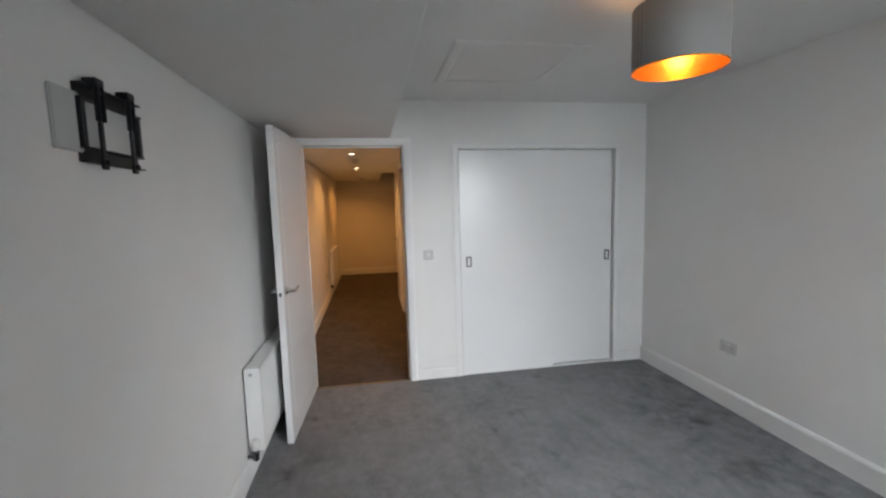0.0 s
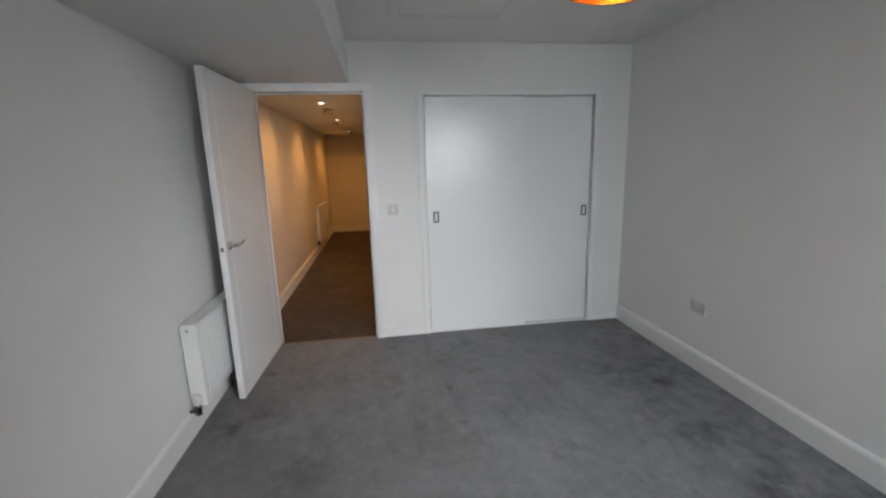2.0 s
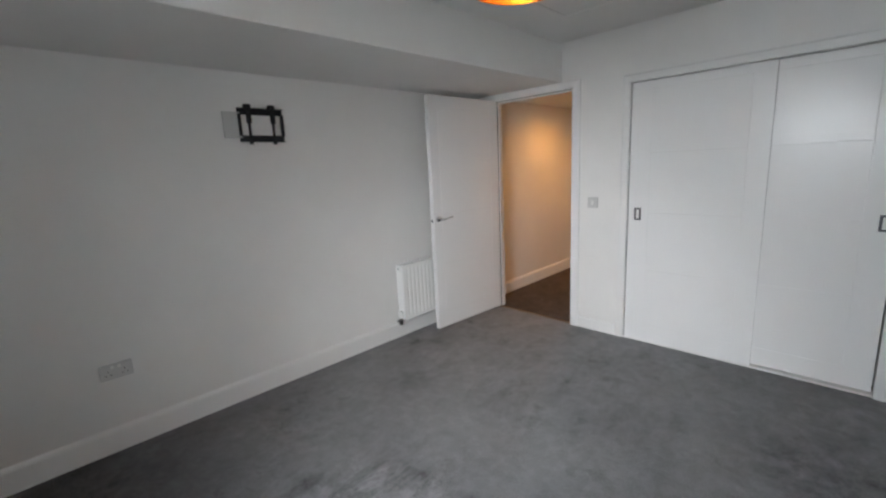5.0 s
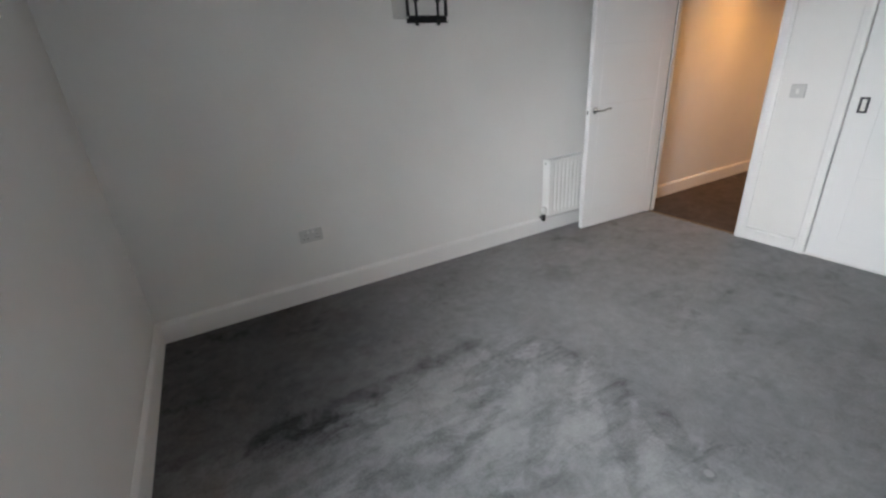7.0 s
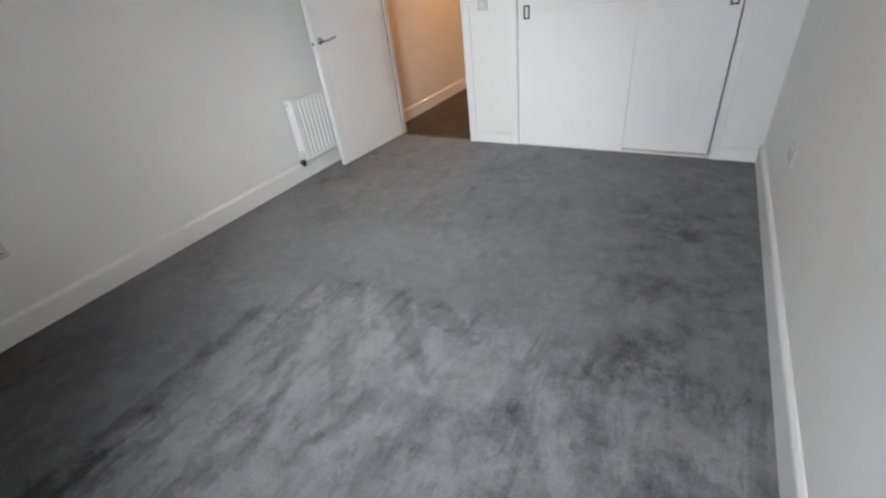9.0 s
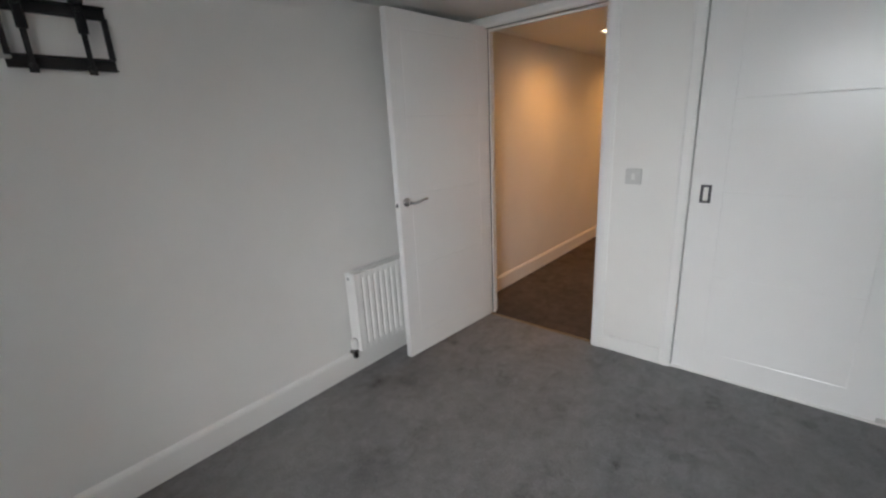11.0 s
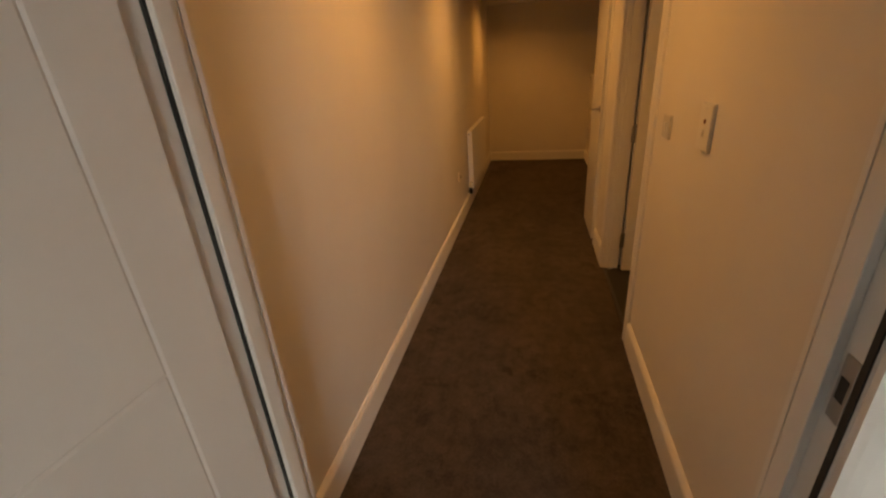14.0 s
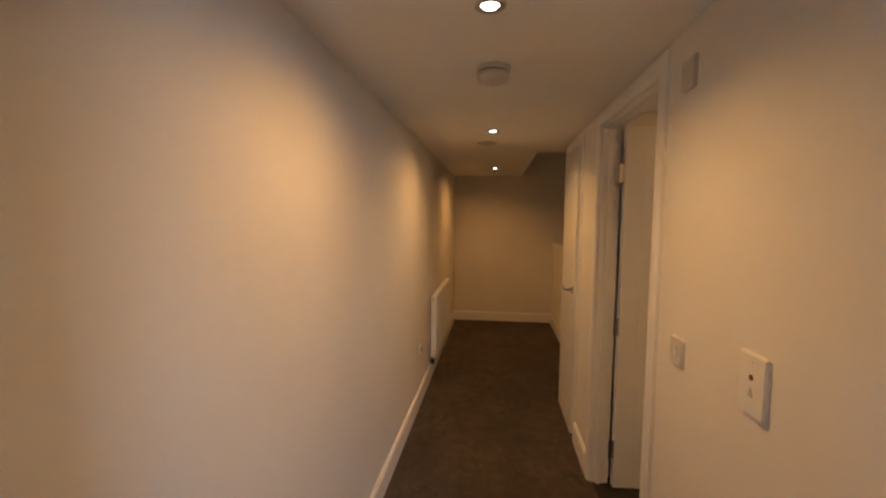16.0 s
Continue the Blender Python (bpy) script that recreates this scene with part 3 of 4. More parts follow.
def slide_door(name, x0, x1, y, z0, z1, us, hx, label):
    d = part(name, grooved(x1 - x0, z1 - z0, 0.022, us, [g - z0 for g in ZS_GROOVES if g < z1 - 0.04], 0.0016, 0.0042), DOOR_PAINT, ward, label,
             Matrix.Translation((x1, y, z0)) @ Matrix.Rotation(math.pi, 4, "Z"))
    px = x1 - hx
    bm = bmesh.new()
    w, h = 0.0245, 0.046
    r, q = 0.0135, 0.012
    for a, b in (((-w, 0, -h), (-w + r, 0.003, h)), ((w - r, 0, -h), (w, 0.003, h)), ((-w + r, 0, h - q), (w - r, 0.003, h)), ((-w + r, 0, -h), (w - r, 0.003, -h + q))):
        box(a, b, 0.0008, 1, bm)
    pull = part("flush_pull", bm, DARK_STEEL, d, "rectangular dark steel flush pull", Matrix.Translation((px, 0.0, 1.012 - z0)))
    part("recess", box((-w + r, -0.006, -h + q), (w - r, 0.0008, h - q), 0.0, 1), PLASTIC, pull, "pale inner cup")
    return d


slide_door("sliding_door", WX0 + 0.006, 2.262, 0.006, 0.012, WZ - 0.006, (0.115, 0.697), 1.490, "white grooved sliding door in front")
slide_door("sliding_door", 2.13, 2.842, 0.032, 0.020, WZ - 0.009, (0.135, 0.585), 2.796, "white grooved sliding door behind")
part("bottom_track", box((WX0, 0.003, 0.0), (WX1, 0.092, 0.011), 0.001, 1), GLOSS, ward, "white floor track")
part("top_track", box((WX0, 0.062, WZ - 0.02), (WX1, 0.098, WZ), 0.001, 1), GREY_PLATE, ward, "grey top track")
bm = box((WX0 - 0.02, 0.6, 0.0), (WX1 + 0.02, 0.62, 2.3))
box((WX0 - 0.02, 0.1, 0.0), (WX0, 0.6, 2.3), 0, 1, bm)
box((WX1, 0.1, 0.0), (WX1 + 0.02, 0.6, 2.3), 0, 1, bm)
box((WX0, 0.1, 2.28), (WX1, 0.6, 2.3), 0, 1, bm)
part("carcass", bm, WALL, ward, "plain inside of the wardrobe")


# ---- window behind the walk ----
win = thing("window_1", pose(0, 0, 0), "white framed bedroom window with clear panes", "window", kind="structure")
bm = bmesh.new()
yf0, yf1 = YS - 0.26, YS - 0.20
for a, b in (((WIN_X0, yf0, WIN_Z0), (WIN_X0 + 0.05, yf1, WIN_Z1)), ((WIN_X1 - 0.05, yf0, WIN_Z0), (WIN_X1, yf1, WIN_Z1)),
             ((WIN_X0 + 0.05, yf0, WIN_Z0), (WIN_X1 - 0.05, yf1, WIN_Z0 + 0.05)), ((WIN_X0 + 0.05, yf0, WIN_Z1 - 0.05), (WIN_X1 - 0.05, yf1, WIN_Z1)),
             ((2.22, yf0, WIN_Z0 + 0.05), (2.28, yf1, WIN_Z1 - 0.05))):
    box(a, b, 0.003, 2, bm)
part("window_frame", bm, GLOSS, win)
for a, b in ((WIN_X0 + 0.05, 2.22), (2.28, WIN_X1 - 0.05)):
    pane = part("pane", box((a, YS - 0.235, WIN_Z0 + 0.05), (b, YS - 0.229, WIN_Z1 - 0.05)), GLASS, win, "clear glass pane")
    pane.visible_shadow = False
part("window_sill", box((WIN_X0 - 0.04, YS - 0.02, WIN_Z0 - 0.025), (WIN_X1 + 0.04, YS + 0.06, WIN_Z0 - 0.001), 0.006), GLOSS, win, "white window board")


# ---- ceiling hatch ----
hatch = thing("ceiling_hatch", pose(1.53, -0.90, ZC), "white flush loft hatch with moulded trim in the ceiling", "loft hatch")
bm = bmesh.new()
prof = [(0.0, 0.0), (0.0, 0.009), (0.02, 0.012), (0.055, 0.011), (0.07, 0.006), (0.07, 0.0)]
hw, hd = 0.385, 0.38
rows = []
for d, t in prof:
    rows.append([bm.verts.new((sx * (hw - 0.07 + d), sy * (hd - 0.07 + d), -t)) for sx, sy in ((-1, -1), (1, -1), (1, 1), (-1, 1))])
for a, b in zip(rows, rows[1:] + rows[:1]):
    for k in range(4):
        bm.faces.new((a[k], a[(k + 1) % 4], b[(k + 1) % 4], b[k]))
part("hatch_trim", bm, CEILING, hatch)
part("hatch_panel", box((-hw + 0.075, -hd + 0.075, -0.007), (hw - 0.075, hd - 0.075, -0.001), 0.001, 1), CEILING, hatch)


# ---- pendant lamp ----
pend = thing("pendant_lamp", pose(1.85, -2.03, ZC), "grey drum pendant lamp with gold lining, lit", "pendant lamp")
part("ceiling_rose", lathe([(0.0, 0.0), (0.048, 0.0), (0.048, -0.006), (0.04, -0.018), (0.012, -0.024), (0.0, -0.024)], 28), PLASTIC, pend, "white plastic ceiling rose", None, True)
part("cord", tube([(0, 0, -0.022), (0, 0, -0.13)], 0.0035, 10), PLASTIC, pend, "white flex")
part("lamp_holder", lathe([(0.0, -0.125), (0.014, -0.125), (0.019, -0.14), (0.019, -0.185), (0.0, -0.185)], 20), PLASTIC, pend, "white lamp holder", None, True)
SR, ST0, ST1 = 0.164, -0.135, -0.362
shade = part("shade", lathe([(SR - 0.0015, ST0), (SR, ST0), (SR, ST1), (SR - 0.0015, ST1)], 72), LINEN, pend, "grey fabric drum shade", None, True)
part("lining", lathe([(SR - 0.002, ST0 - 0.001), (SR - 0.0025, ST1 + 0.001)], 72), GOLD_LINING, shade, "gold foil lining", None, True)
bm = bmesh.new()
for zz in (ST1,):
    tube([(SR * math.cos(a * math.pi / 36), SR * math.sin(a * math.pi / 36), zz) for a in range(73)], 0.0028, 8, bm)
part("rim", bm, GOLD_LINING, shade, "gold rim wire", None, True)
bm = bmesh.new()
for k in range(3):
    a = 2 * math.pi * k / 3
    tube([(0.018 * math.cos(a), 0.018 * math.sin(a), -0.15), (SR * math.cos(a), SR * math.sin(a), ST0 - 0.002)], 0.0018, 8, bm)
part("spider", bm, STEEL, pend, "wire shade carrier")
part("bulb", lathe([(0.0, -0.186), (0.014, -0.186), (0.018, -0.200), (0.030, -0.228), (0.031, -0.245), (0.024, -0.268), (0.0, -0.280)], 24), BULB, pend, "glowing bulb", None, True).visible_shadow = False


# ---- wall bracket ----
brk = thing("tv_wall_bracket", pose(XW, -2.120, 1.75), "black steel television wall bracket, empty", "wall bracket")
BW, BH = 0.142, 0.10


def rail(z):
    bm = box((0.002, -BW, z - 0.020), (0.005, BW, z + 0.020), 0.001, 1)
    box((0.002, -BW, z + 0.016), (0.026, BW, z + 0.020), 0.001, 1, bm)
    box((0.002, -BW, z - 0.020), (0.026, BW, z - 0.016), 0.001, 1, bm)
    return bm


part("wall_rail", rail(BH - 0.018), BLACK, brk)
part("wall_rail", rail(-BH + 0.018), BLACK, brk)
for y in (-BW + 0.008, BW - 0.008):
    part("side_strut", box((0.002, y - 0.008, -BH + 0.036), (0.022, y + 0.008, BH - 0.036), 0.002, 1), BLACK, brk)
for y in (-0.084, 0.066):
    # a folded channel with a deep hook head over the upper rail and a slim foot
    bm = box((0.026, y - 0.014, 0.010), (0.029, y + 0.014, BH + 0.012), 0.001, 1)
    for e in (-0.014, 0.010):
        box((0.029, y + e, 0.010), (0.040, y + e + 0.004, BH + 0.012), 0.001, 1, bm)
    box((0.026, y - 0.008, -BH - 0.012), (0.034, y + 0.008, 0.010), 0.002, 1, bm)
    box((0.003, y - 0.019, BH + 0.001), (0.040, y + 0.019, BH + 0.024), 0.006, 3, bm)
    box((0.026, y - 0.012, -BH - 0.018), (0.036, y + 0.012, -BH + 0.010), 0.003, 2, bm)
    arm = part("hook_arm", bm, BLACK, brk)
    for z in (BH - 0.014, -BH + 0.002):
        part("bolt", lathe([(0.0, 0.0), (0.008, 0.0), (0.008, 0.007), (0.004, 0.009), (0.0, 0.009)], 14, axis="X"), BLACK, arm, "", Matrix.Translation((0.029 if z > 0 else 0.036, y, z)))


# ---- electrical plates ----
def plate_mesh(w, h, d=0.009):
    """A moulded plate in the xz plane, its back on y = 0, face towards -y."""
    bm = box((-w / 2, -d, -h / 2), (w / 2, 0, h / 2))
    back = [e for e in bm.edges if all(abs(v.co.y) < 1e-6 for v in e.verts)]
    bmesh.ops.bevel(bm, geom=[e for e in bm.edges if e not in back], offset=0.0035, segments=3, affect="EDGES")
    return bm


def screw(parent, x, z, d):
    part("screw", lathe([(0.0, 0.0), (0.0036, 0.0), (0.0032, 0.0012), (0.0, 0.0014)], 12, axis="Y"), GREY_PLATE, parent, "", Matrix.Translation((x, -d, z)) @ Matrix.Rotation(math.pi, 4, "Z"))


def light_switch(name, m, label, gangs=1):
    o = thing(name, m, label, "light switch")
    part("plate", plate_mesh(0.086, 0.086), PLATE, o)
    bm = box((-0.009, -0.0125, -0.017), (0.009, -0.0085, 0.017), 0.0015, 2)
    bmesh.ops.rotate(bm, verts=bm.verts, cent=(0, -0.009, 0), matrix=Matrix.Rotation(radians(6), 3, "X"))
    part("rocker", bm, PLASTIC, o)
    for x in (-0.030, 0.030):
        screw(o, x, 0, 0.009)
    return o


def socket(name, m, label):
    o = thing(name, m, label, "wall socket")
    part("plate", plate_mesh(0.146, 0.086), PLATE, o)
    for x in (-0.036, 0.036):
        bm = bmesh.new()
        for px, pz, pw, ph in ((0, 0.004, 0.004, 0.009), (-0.011, -0.017, 0.009, 0.004), (0.011, -0.017, 0.009, 0.004)):
            box((x + px - pw / 2, -0.0095, pz - ph / 2), (x + px + pw / 2, -0.0088, pz + ph / 2), 0, 1, bm)
        part("outlet", bm, DARK, o, "dark pin slots")
        s = part("switch", box((x * 0.42 - 0.007, -0.0125, 0.017), (x * 0.42 + 0.007, -0.0088, 0.034), 0.0012, 2), PLASTIC, o)
    for x in (-0.061, 0.061):
        screw(o, x, 0, 0.009)
    return o


def blank_plate(name, m, w, h, label):
    o = thing(name, m, label, "wall plate")
    part("plate", plate_mesh(w, h), GREY_PLATE, o)
    for z in (-h * 0.36, h * 0.36):
        screw(o, 0, z, 0.009)
    return o


light_switch("light_switch", pose(1.138, YN, 1.090), "white square single rocker light switch")
socket("wall_socket", pose(XE, -0.978, 0.440, 0, 0, -90), "white double wall socket above the skirting")
socket("wall_socket", pose(XW, -3.073, 0.450, 0, 0, 90), "white double wall socket low on the wall")
blank_plate("wall_plate", pose(XW, -2.297, 1.75, 0, 0, 90), 0.105, 0.155, "pale grey upright wall plate beside the bracket")
light_switch("light_switch", pose(HX, 1.325, 1.105, 0, 0, -90), "white square hallway light switch")

th = thing("thermostat", pose(HX, 0.945, 1.155, 0, 0, -90), "white upright heating thermostat with red mark", "thermostat")
bm = box((-0.047, -0.0105, -0.067), (0.047, 0, 0.067))
bmesh.ops.bevel(bm, geom=[e for e in bm.edges if not all(abs(v.co.y) < 1e-6 for v in e.verts)], offset=0.003, segments=3, affect="EDGES")
part("case", bm, PLASTIC, th)
part("back_plate", box((-0.040, -0.004, -0.061), (0.040, 0.0, 0.061), 0.001, 1), AGED, th)
part("indicator", lathe([(0.0, 0.0), (0.0065, 0.0), (0.006, 0.002), (0.0, 0.0024)], 16, axis="Y"), paint("dark_red_plastic", (0.16, 0.02, 0.01), 0.4, 0.1), th, "dark red button", Matrix.Translation((0.0, -0.0105, 0.016)) @ Matrix.Rotation(math.pi, 4, "Z"))
bm = bmesh.new()
v = [bm.verts.new(c) for c in ((-0.009, -0.0107, -0.026), (0.009, -0.0107, -0.026), (0.0, -0.0107, -0.007), (-0.009, -0.0125, -0.026), (0.009, -0.0125, -0.026), (0.0, -0.0125, -0.007))]
for f in ((0, 1, 2), (5, 4, 3), (0, 1, 4, 3), (1, 2, 5, 4), (2, 0, 3, 5)):
    bm.faces.new([v[i] for i in f])
part("arrow", bm, GREY_PLATE, th, "grey raised arrow")
part("screw", lathe([(0.0, 0.0), (0.003, 0.0), (0.0, 0.0012)], 12, axis="Y"), GREY_PLATE, th, "", Matrix.Translation((0.0, -0.0105, 0.05)) @ Matrix.Rotation(math.pi, 4, "Z"))

ch = thing("wall_vent", pose(HX, 1.338, 1.933, 0, 0, -90), "aged white square wall unit high beside the doorway", "wall unit")
part("case", plate_mesh(0.086, 0.090, 0.011), AGED, ch)
for k in range(6):
    part("louvre", box((-0.032, -0.0135, -0.031 + k * 0.011), (0.032, -0.0108, -0.0245 + k * 0.011), 0.001, 1), AGED, ch)

tel = thing("telephone_socket", pose(XW, 3.27, 0.444, 0, 0, 90), "small cream telephone socket above skirting", "wall socket")
part("plate", plate_mesh(0.068, 0.068, 0.016), AGED, tel)
part("outlet", box((-0.018, -0.0166, -0.016), (0.018, -0.0158, 0.010)), DARK, tel, "dark outlet")


# ---- radiators ----
def radiator(m, length, height, label, flutes, valve, d=0.062):
    """A single convector radiator in its own frame: along x, back at y = 0, front towards -y, bottom at z = 0."""
    o = thing("radiator", m, label, "radiator")
    bm = bmesh.new()
    prof = []
    y0, y1 = -d, -d + 0.007
    prof.append((0.0, y0 + 0.003))
    edge = 0.022
    inner = length - 2 * edge
    step = inner / flutes
    for k in range(flutes):
        a = edge + k * step
        prof += [(a + step * 0.06, y0 + 0.0012), (a + step * 0.2, y0), (a + step * 0.48, y0), (a + step * 0.62, y0 + 0.0012), (a + step * 0.76, y1 - 0.001), (a + step * 0.84, y1), (a + step * 0.92, y1 - 0.001)]
    prof += [(length - edge + 0.004, y0), (length, y0 + 0.003)]
    levels = [(0.0, 1.0), (0.028, 1.0), (0.044, 0.0), (height - 0.044, 0.0), (height - 0.028, 1.0), (height, 1.0)]
    grid = []
    for z, flat in levels:
        grid.append([bm.verts.new((x, y if not flat else min(y, y0 + 0.001), z)) for x, y in prof])
    for a, b in zip(grid, grid[1:]):
        for i in range(len(prof) - 1):
            bm.faces.new((a[i], a[i + 1], b[i + 1], b[i]))
    part("panel", bm, ENAMEL, o)
    part("back_panel", box((0.004, -d + 0.018, 0.004), (length - 0.004, -0.022, height - 0.008), 0.003, 2), ENAMEL, o)
    for x in (0.0, length - 0.0025):
        part("side_panel", box((x - 0.001, -d - 0.0005, 0.002), (x + 0.0035, -0.012, height - 0.001), 0.001, 1), ENAMEL, o)
    bm = bmesh.new()
    for k in range(int((length - 0.02) / 0.0135)):
        box((0.012 + k * 0.0135, -d + 0.012, height - 0.006), (0.0232 + k * 0.0135, -0.016, height - 0.001), 0, 1, bm)
    box((0.003, -d + 0.004, height - 0.006), (length - 0.003, -d + 0.012, height - 0.0005), 0, 1, bm)
    box((0.003, -0.016, height - 0.006), (length - 0.003, -0.012, height - 0.0005), 0, 1, bm)
    part("top_grille", bm, ENAMEL, o, "white slotted top grille")
    for x in (0.12, length - 0.12):
        part("wall_clip", box((x - 0.012, -0.024, 0.06), (x + 0.012, 0.0, height - 0.06), 0.001, 1), STEEL, o, "steel wall bracket")
    part("bleed_plug", lathe([(0.0, 0.0), (0.009, 0.0), (0.009, 0.005), (0.0, 0.006)], 14, axis="X"), STEEL, o, "", Matrix.Translation((-0.004 if valve < 0 else length + 0.002, -d / 2, height - 0.03)) @ (Matrix.Rotation(math.pi, 4, "Z") if valve < 0 else Matrix.Identity(4)))
    x0 = 0.0 if valve < 0 else length
    s = valve
    vx = x0 + s * 0.012
    body = bmesh.new()
    tube(spline([(x0 - s * 0.02, -d / 2, 0.006), (vx, -d / 2, 0.004), (vx + s * 0.004, -d / 2, -0.014)], 4), 0.009, 14, body)
    stem = lathe([(0.0, -0.066), (0.012, -0.066), (0.017, -0.060), (0.017, -0.030), (0.019, -0.026), (0.019, -0.004), (0.0, -0.004)], 18)
    bmesh.ops.translate(stem, verts=stem.verts, vec=(vx, -d / 2, 0.018))
    merge(body, stem)
    nut = lathe([(0.0, -0.012), (0.014, -0.012), (0.016, -0.008), (0.016, 0.008), (0.014, 0.012), (0.0, 0.012)], 6, axis="X")
    bmesh.ops.translate(nut, verts=nut.verts, vec=(vx - s * 0.022, -d / 2, 0.010))
    merge(body, nut)
    elbow = lathe([(0.0, 0.0), (0.012, 0.0), (0.014, 0.004), (0.014, 0.018), (0.010, 0.022), (0.010, d / 2 - 0.004), (0.0, d / 2 - 0.004)], 16, axis="Y")
    bmesh.ops.translate(elbow, verts=elbow.verts, vec=(vx, -d / 2, -0.024))
    merge(body, elbow)
    v = part("valve", body, DARK_CHROME, o, "dark chrome radiator valve", None, True)
    part("valve_head", lathe([(0.0, -0.002), (0.020, -0.002), (0.024, 0.004), (0.023, 0.042), (0.019, 0.058), (0.0, 0.061)], 20), PLASTIC, v, "white thermostatic head", Matrix.Translation((vx, -d / 2 - 0.004, 0.018)), True)
    part("pipe", tube(spline([(vx, -d / 2, -0.030), (vx, -d / 2 + 0.012, -0.038), (vx, 0.0, -0.040)], 4), 0.0065, 12), PLASTIC, v, "white pipe into the wall", None, True)
    return o


radiator(pose(XW, -1.135, 0.165, 0, 0, 90), 0.86, 0.475, "white fluted panel radiator behind the open door", 19, -1, 0.095)
radiator(pose(XW, 3.78, 0.19, 0, 0, 90), 1.22, 0.58, "white fluted panel radiator in the hallway", 22, -1)


# ---- hallway ceiling and floor details ----
def downlight(x, y):
    o = thing("downlight", pose(x, y, HALL_Z), "round recessed ceiling downlight, lit warm white", "downlight", "hallway downlights")
    part("bezel", lathe([(0.025, 0.0), (0.044, 0.0), (0.043, -0.004), (0.031, -0.006), (0.025, -0.002)], 36), STEEL, o, "dull metal bezel", None, True)
    lens = part("lens", lathe([(0.0, -0.0085), (0.010, -0.0082), (0.019, -0.0065), (0.0245, -0.002), (0.0245, -0.001), (0.0, -0.001)], 32), FROST, o, "glowing lens")
    return o


for sx, sy in SPOTS:
    downlight(sx, sy)

sm = thing("smoke_alarm", pose(0.505, 1.665, HALL_Z), "round white smoke alarm on the ceiling", "smoke alarm")
part("base", lathe([(0.0, 0.0), (0.066, 0.0), (0.066, -0.012), (0.062, -0.016), (0.0, -0.016)], 40), ALARM_PLASTIC, sm, "", None, True)
part("grille", lathe([(0.0, -0.016), (0.056, -0.016), (0.056, -0.021), (0.0, -0.021)], 40), DARK, sm, "dark vent slot", None, True)
part("cover", lathe([(0.0, -0.021), (0.062, -0.021), (0.061, -0.036), (0.054, -0.052), (0.040, -0.057), (0.0, -0.058)], 40), ALARM_PLASTIC, sm, "", None, True)
part("test_button", lathe([(0.0, -0.057), (0.010, -0.057), (0.009, -0.060), (0.0, -0.061)], 18), AGED, sm, "", Matrix.Translation((0.012, -0.012, 0)), True)

vent = thing("ceiling_vent", pose(0.447, 3.33, HALL_Z), "flat round white ceiling vent", "ceiling vent")
part("frame", lathe([(0.0, 0.0), (0.075, 0.0), (0.074, -0.006), (0.058, -0.010), (0.052, -0.004), (0.0, -0.004)], 36), AGED, vent, "", None, True)
part("disc", lathe([(0.0, -0.009), (0.042, -0.009), (0.044, -0.012), (0.030, -0.016), (0.0, -0.017)], 32), AGED, vent, "", None, True)
al = thing("heat_alarm", pose(0.53, 5.34, HALL_Z), "small round white ceiling sensor", "alarm")
part("base", lathe([(0.0, 0.0), (0.045, 0.0), (0.044, -0.012), (0.034, -0.030), (0.0, -0.034)], 32), AGED, al, "", None, True)
part("ring", lathe([(0.036, -0.012), (0.046, -0.012), (0.046, -0.016), (0.036, -0.016)], 32), PLASTIC, al, "", None, True)

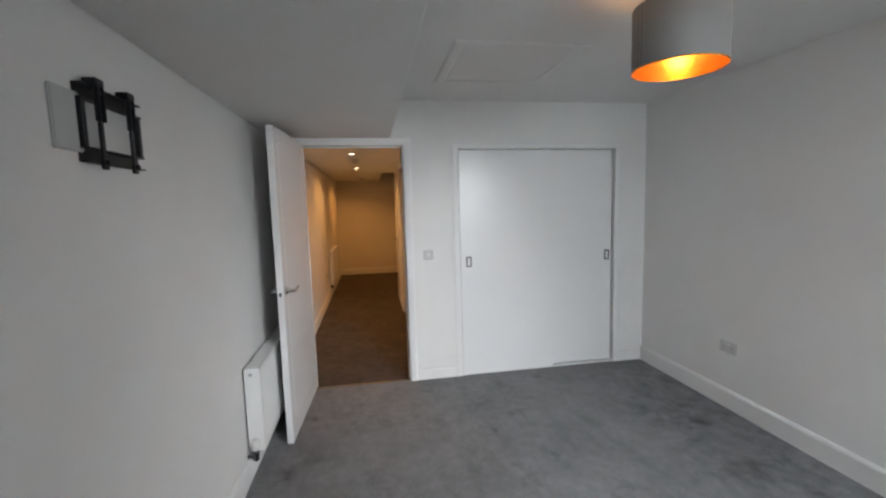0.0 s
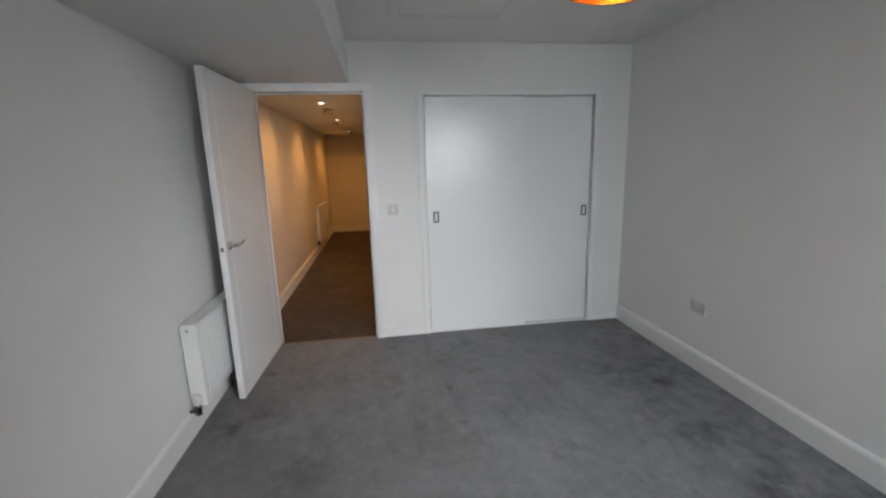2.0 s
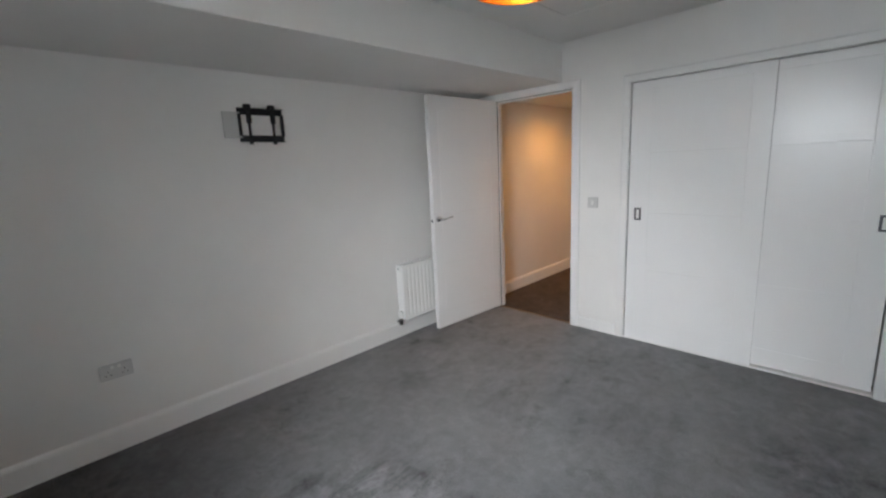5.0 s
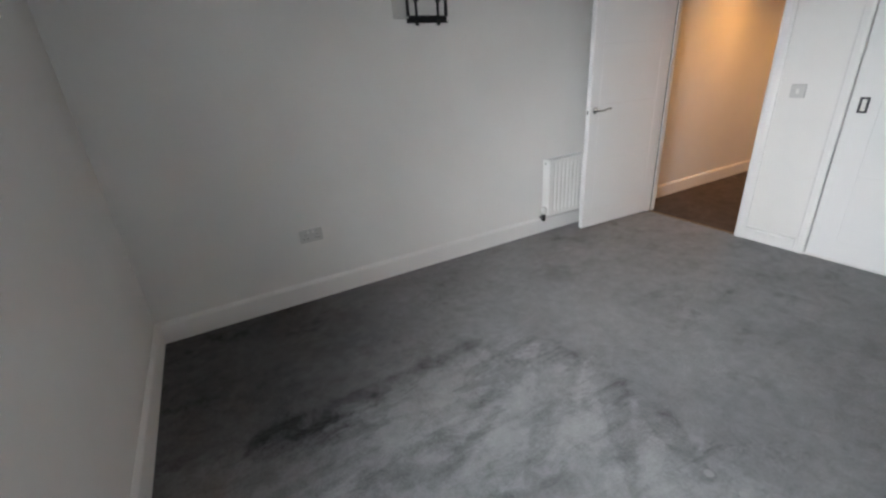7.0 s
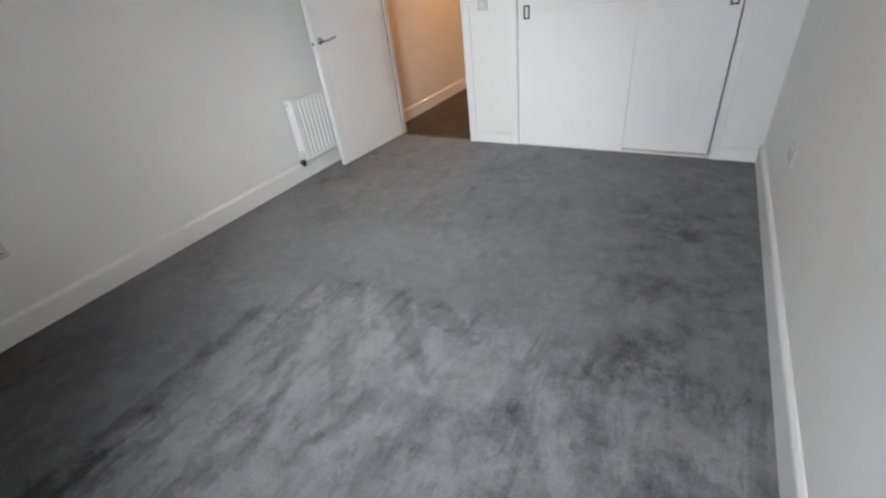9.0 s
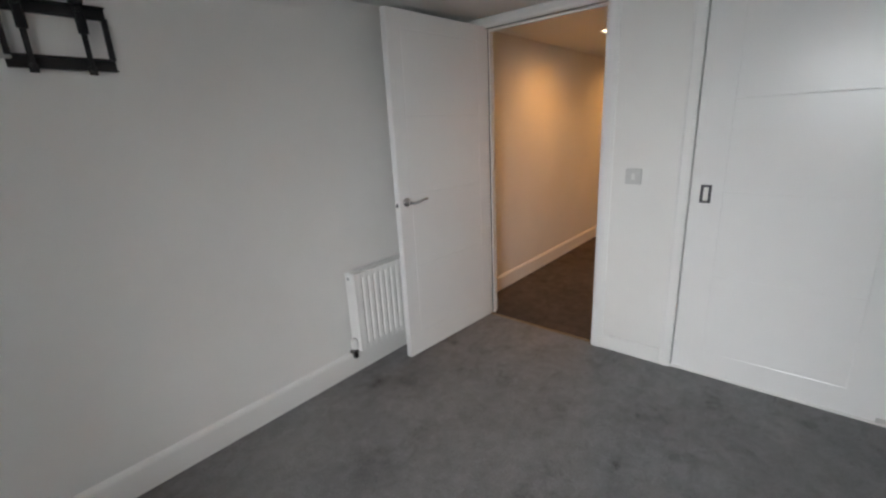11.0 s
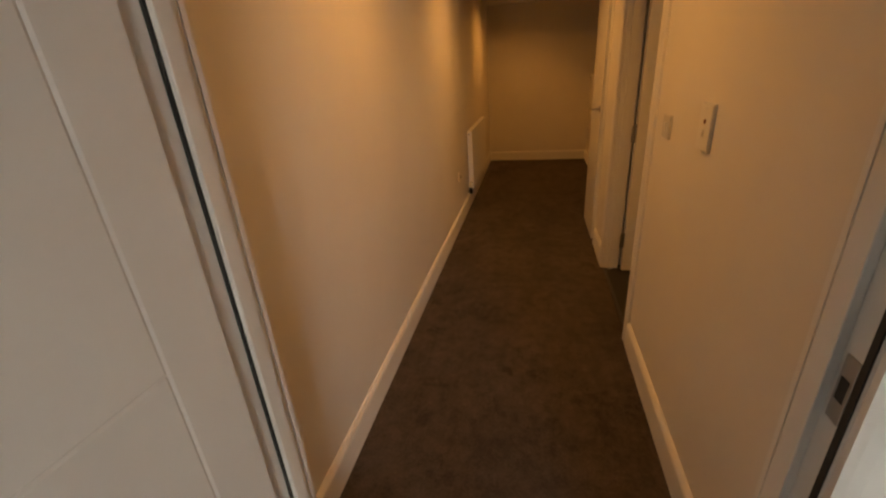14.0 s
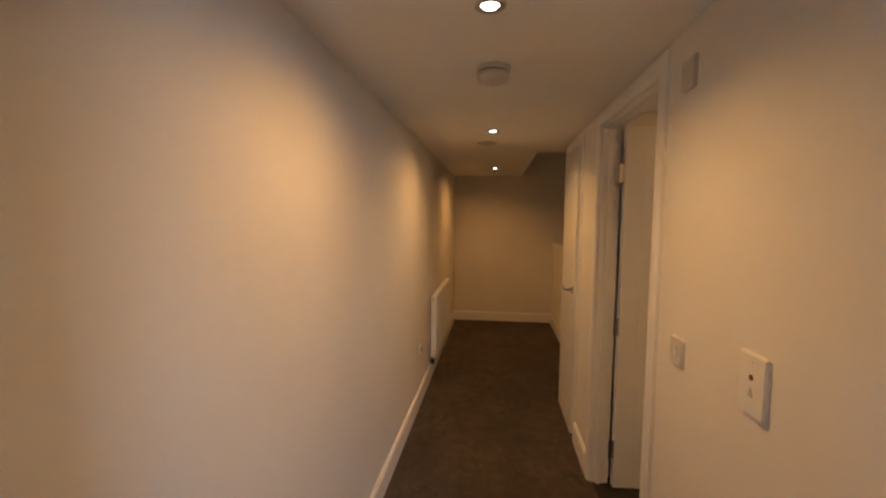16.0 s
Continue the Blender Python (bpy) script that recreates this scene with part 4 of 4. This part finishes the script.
prof = [(-0.012, 0.001), (-0.0105, 0.0035), (-0.008, 0.0062), (-0.0055, 0.0056), (-0.0045, 0.0042), (0.0045, 0.0042), (0.0055, 0.0056), (0.008, 0.0062), (0.0105, 0.0035), (0.012, 0.001)]
bm = bmesh.new()
a = [bm.verts.new((DX0, 0.022 + d, h)) for d, h in prof]
b = [bm.verts.new((DX1, 0.022 + d, h)) for d, h in prof]
for i in range(len(prof)):
    j = (i + 1) % len(prof)
    bm.faces.new((a[i], a[j], b[j], b[i]))
bm.faces.new(a)
bm.faces.new(b)
strip = thing("threshold_strip", pose(0, 0, 0), "narrow brass carpet threshold strip in the doorway", "threshold strip")
part("bar", bm, BRASS, strip)
for x in (0.2, 0.36, 0.55, 0.74, 0.9):
    part("screw", lathe([(0.0, 0.0), (0.004, 0.0), (0.0036, 0.001), (0.0, 0.0012)], 12), STEEL, strip, "", Matrix.Translation((x, 0.022, 0.0042)))
side_strip = thing("threshold_strip", pose(0, 0, 0), "dull metal carpet strip at the side doorway", "threshold strip")
part("bar", box((HX + 0.002, SD0 + 0.02, 0.001), (HX + 0.02, SD1 - 0.02, 0.007), 0.002, 2), DARK_STEEL, side_strip)

stub = thing("stair_guard", pose(0, 0, 0), "low white stair guard wall with capping rail", "stair guard")
part("panel", box((1.335, 5.1, 0.0), (1.41, HY - 0.002, 1.12), 0.003, 2), HALL_WALL, stub)
part("capping", box((1.318, 5.085, 1.121), (1.427, HY - 0.002, 1.155), 0.006, 2), GLOSS, stub, "white capping rail")
part("newel", box((1.322, 5.04, 0.0), (1.422, 5.1, 1.17), 0.006, 2), GLOSS, stub, "white end post")
part("skirting", box((1.319, 5.1, 0.0), (1.335, HY - 0.02, 0.13), 0.003, 2), GLOSS, stub)

# furniture feet have pressed two round dents, with pale felt left in the pile
for x, y, s in ((2.085, -2.255, 0.0), (2.195, -2.235, 0.4)):
    o = thing("felt_pad", pose(x, y, 0.0, 0, 0, math.degrees(s)), "small round grey felt pad on the carpet", "felt pad", "felt pads on the carpet")
    part("pad", lathe([(0.0, 0.002), (0.007, 0.002), (0.012, 0.004), (0.017, 0.003), (0.018, 0.0005), (0.0, 0.0005)], 20), FELT, o, "", None, True)
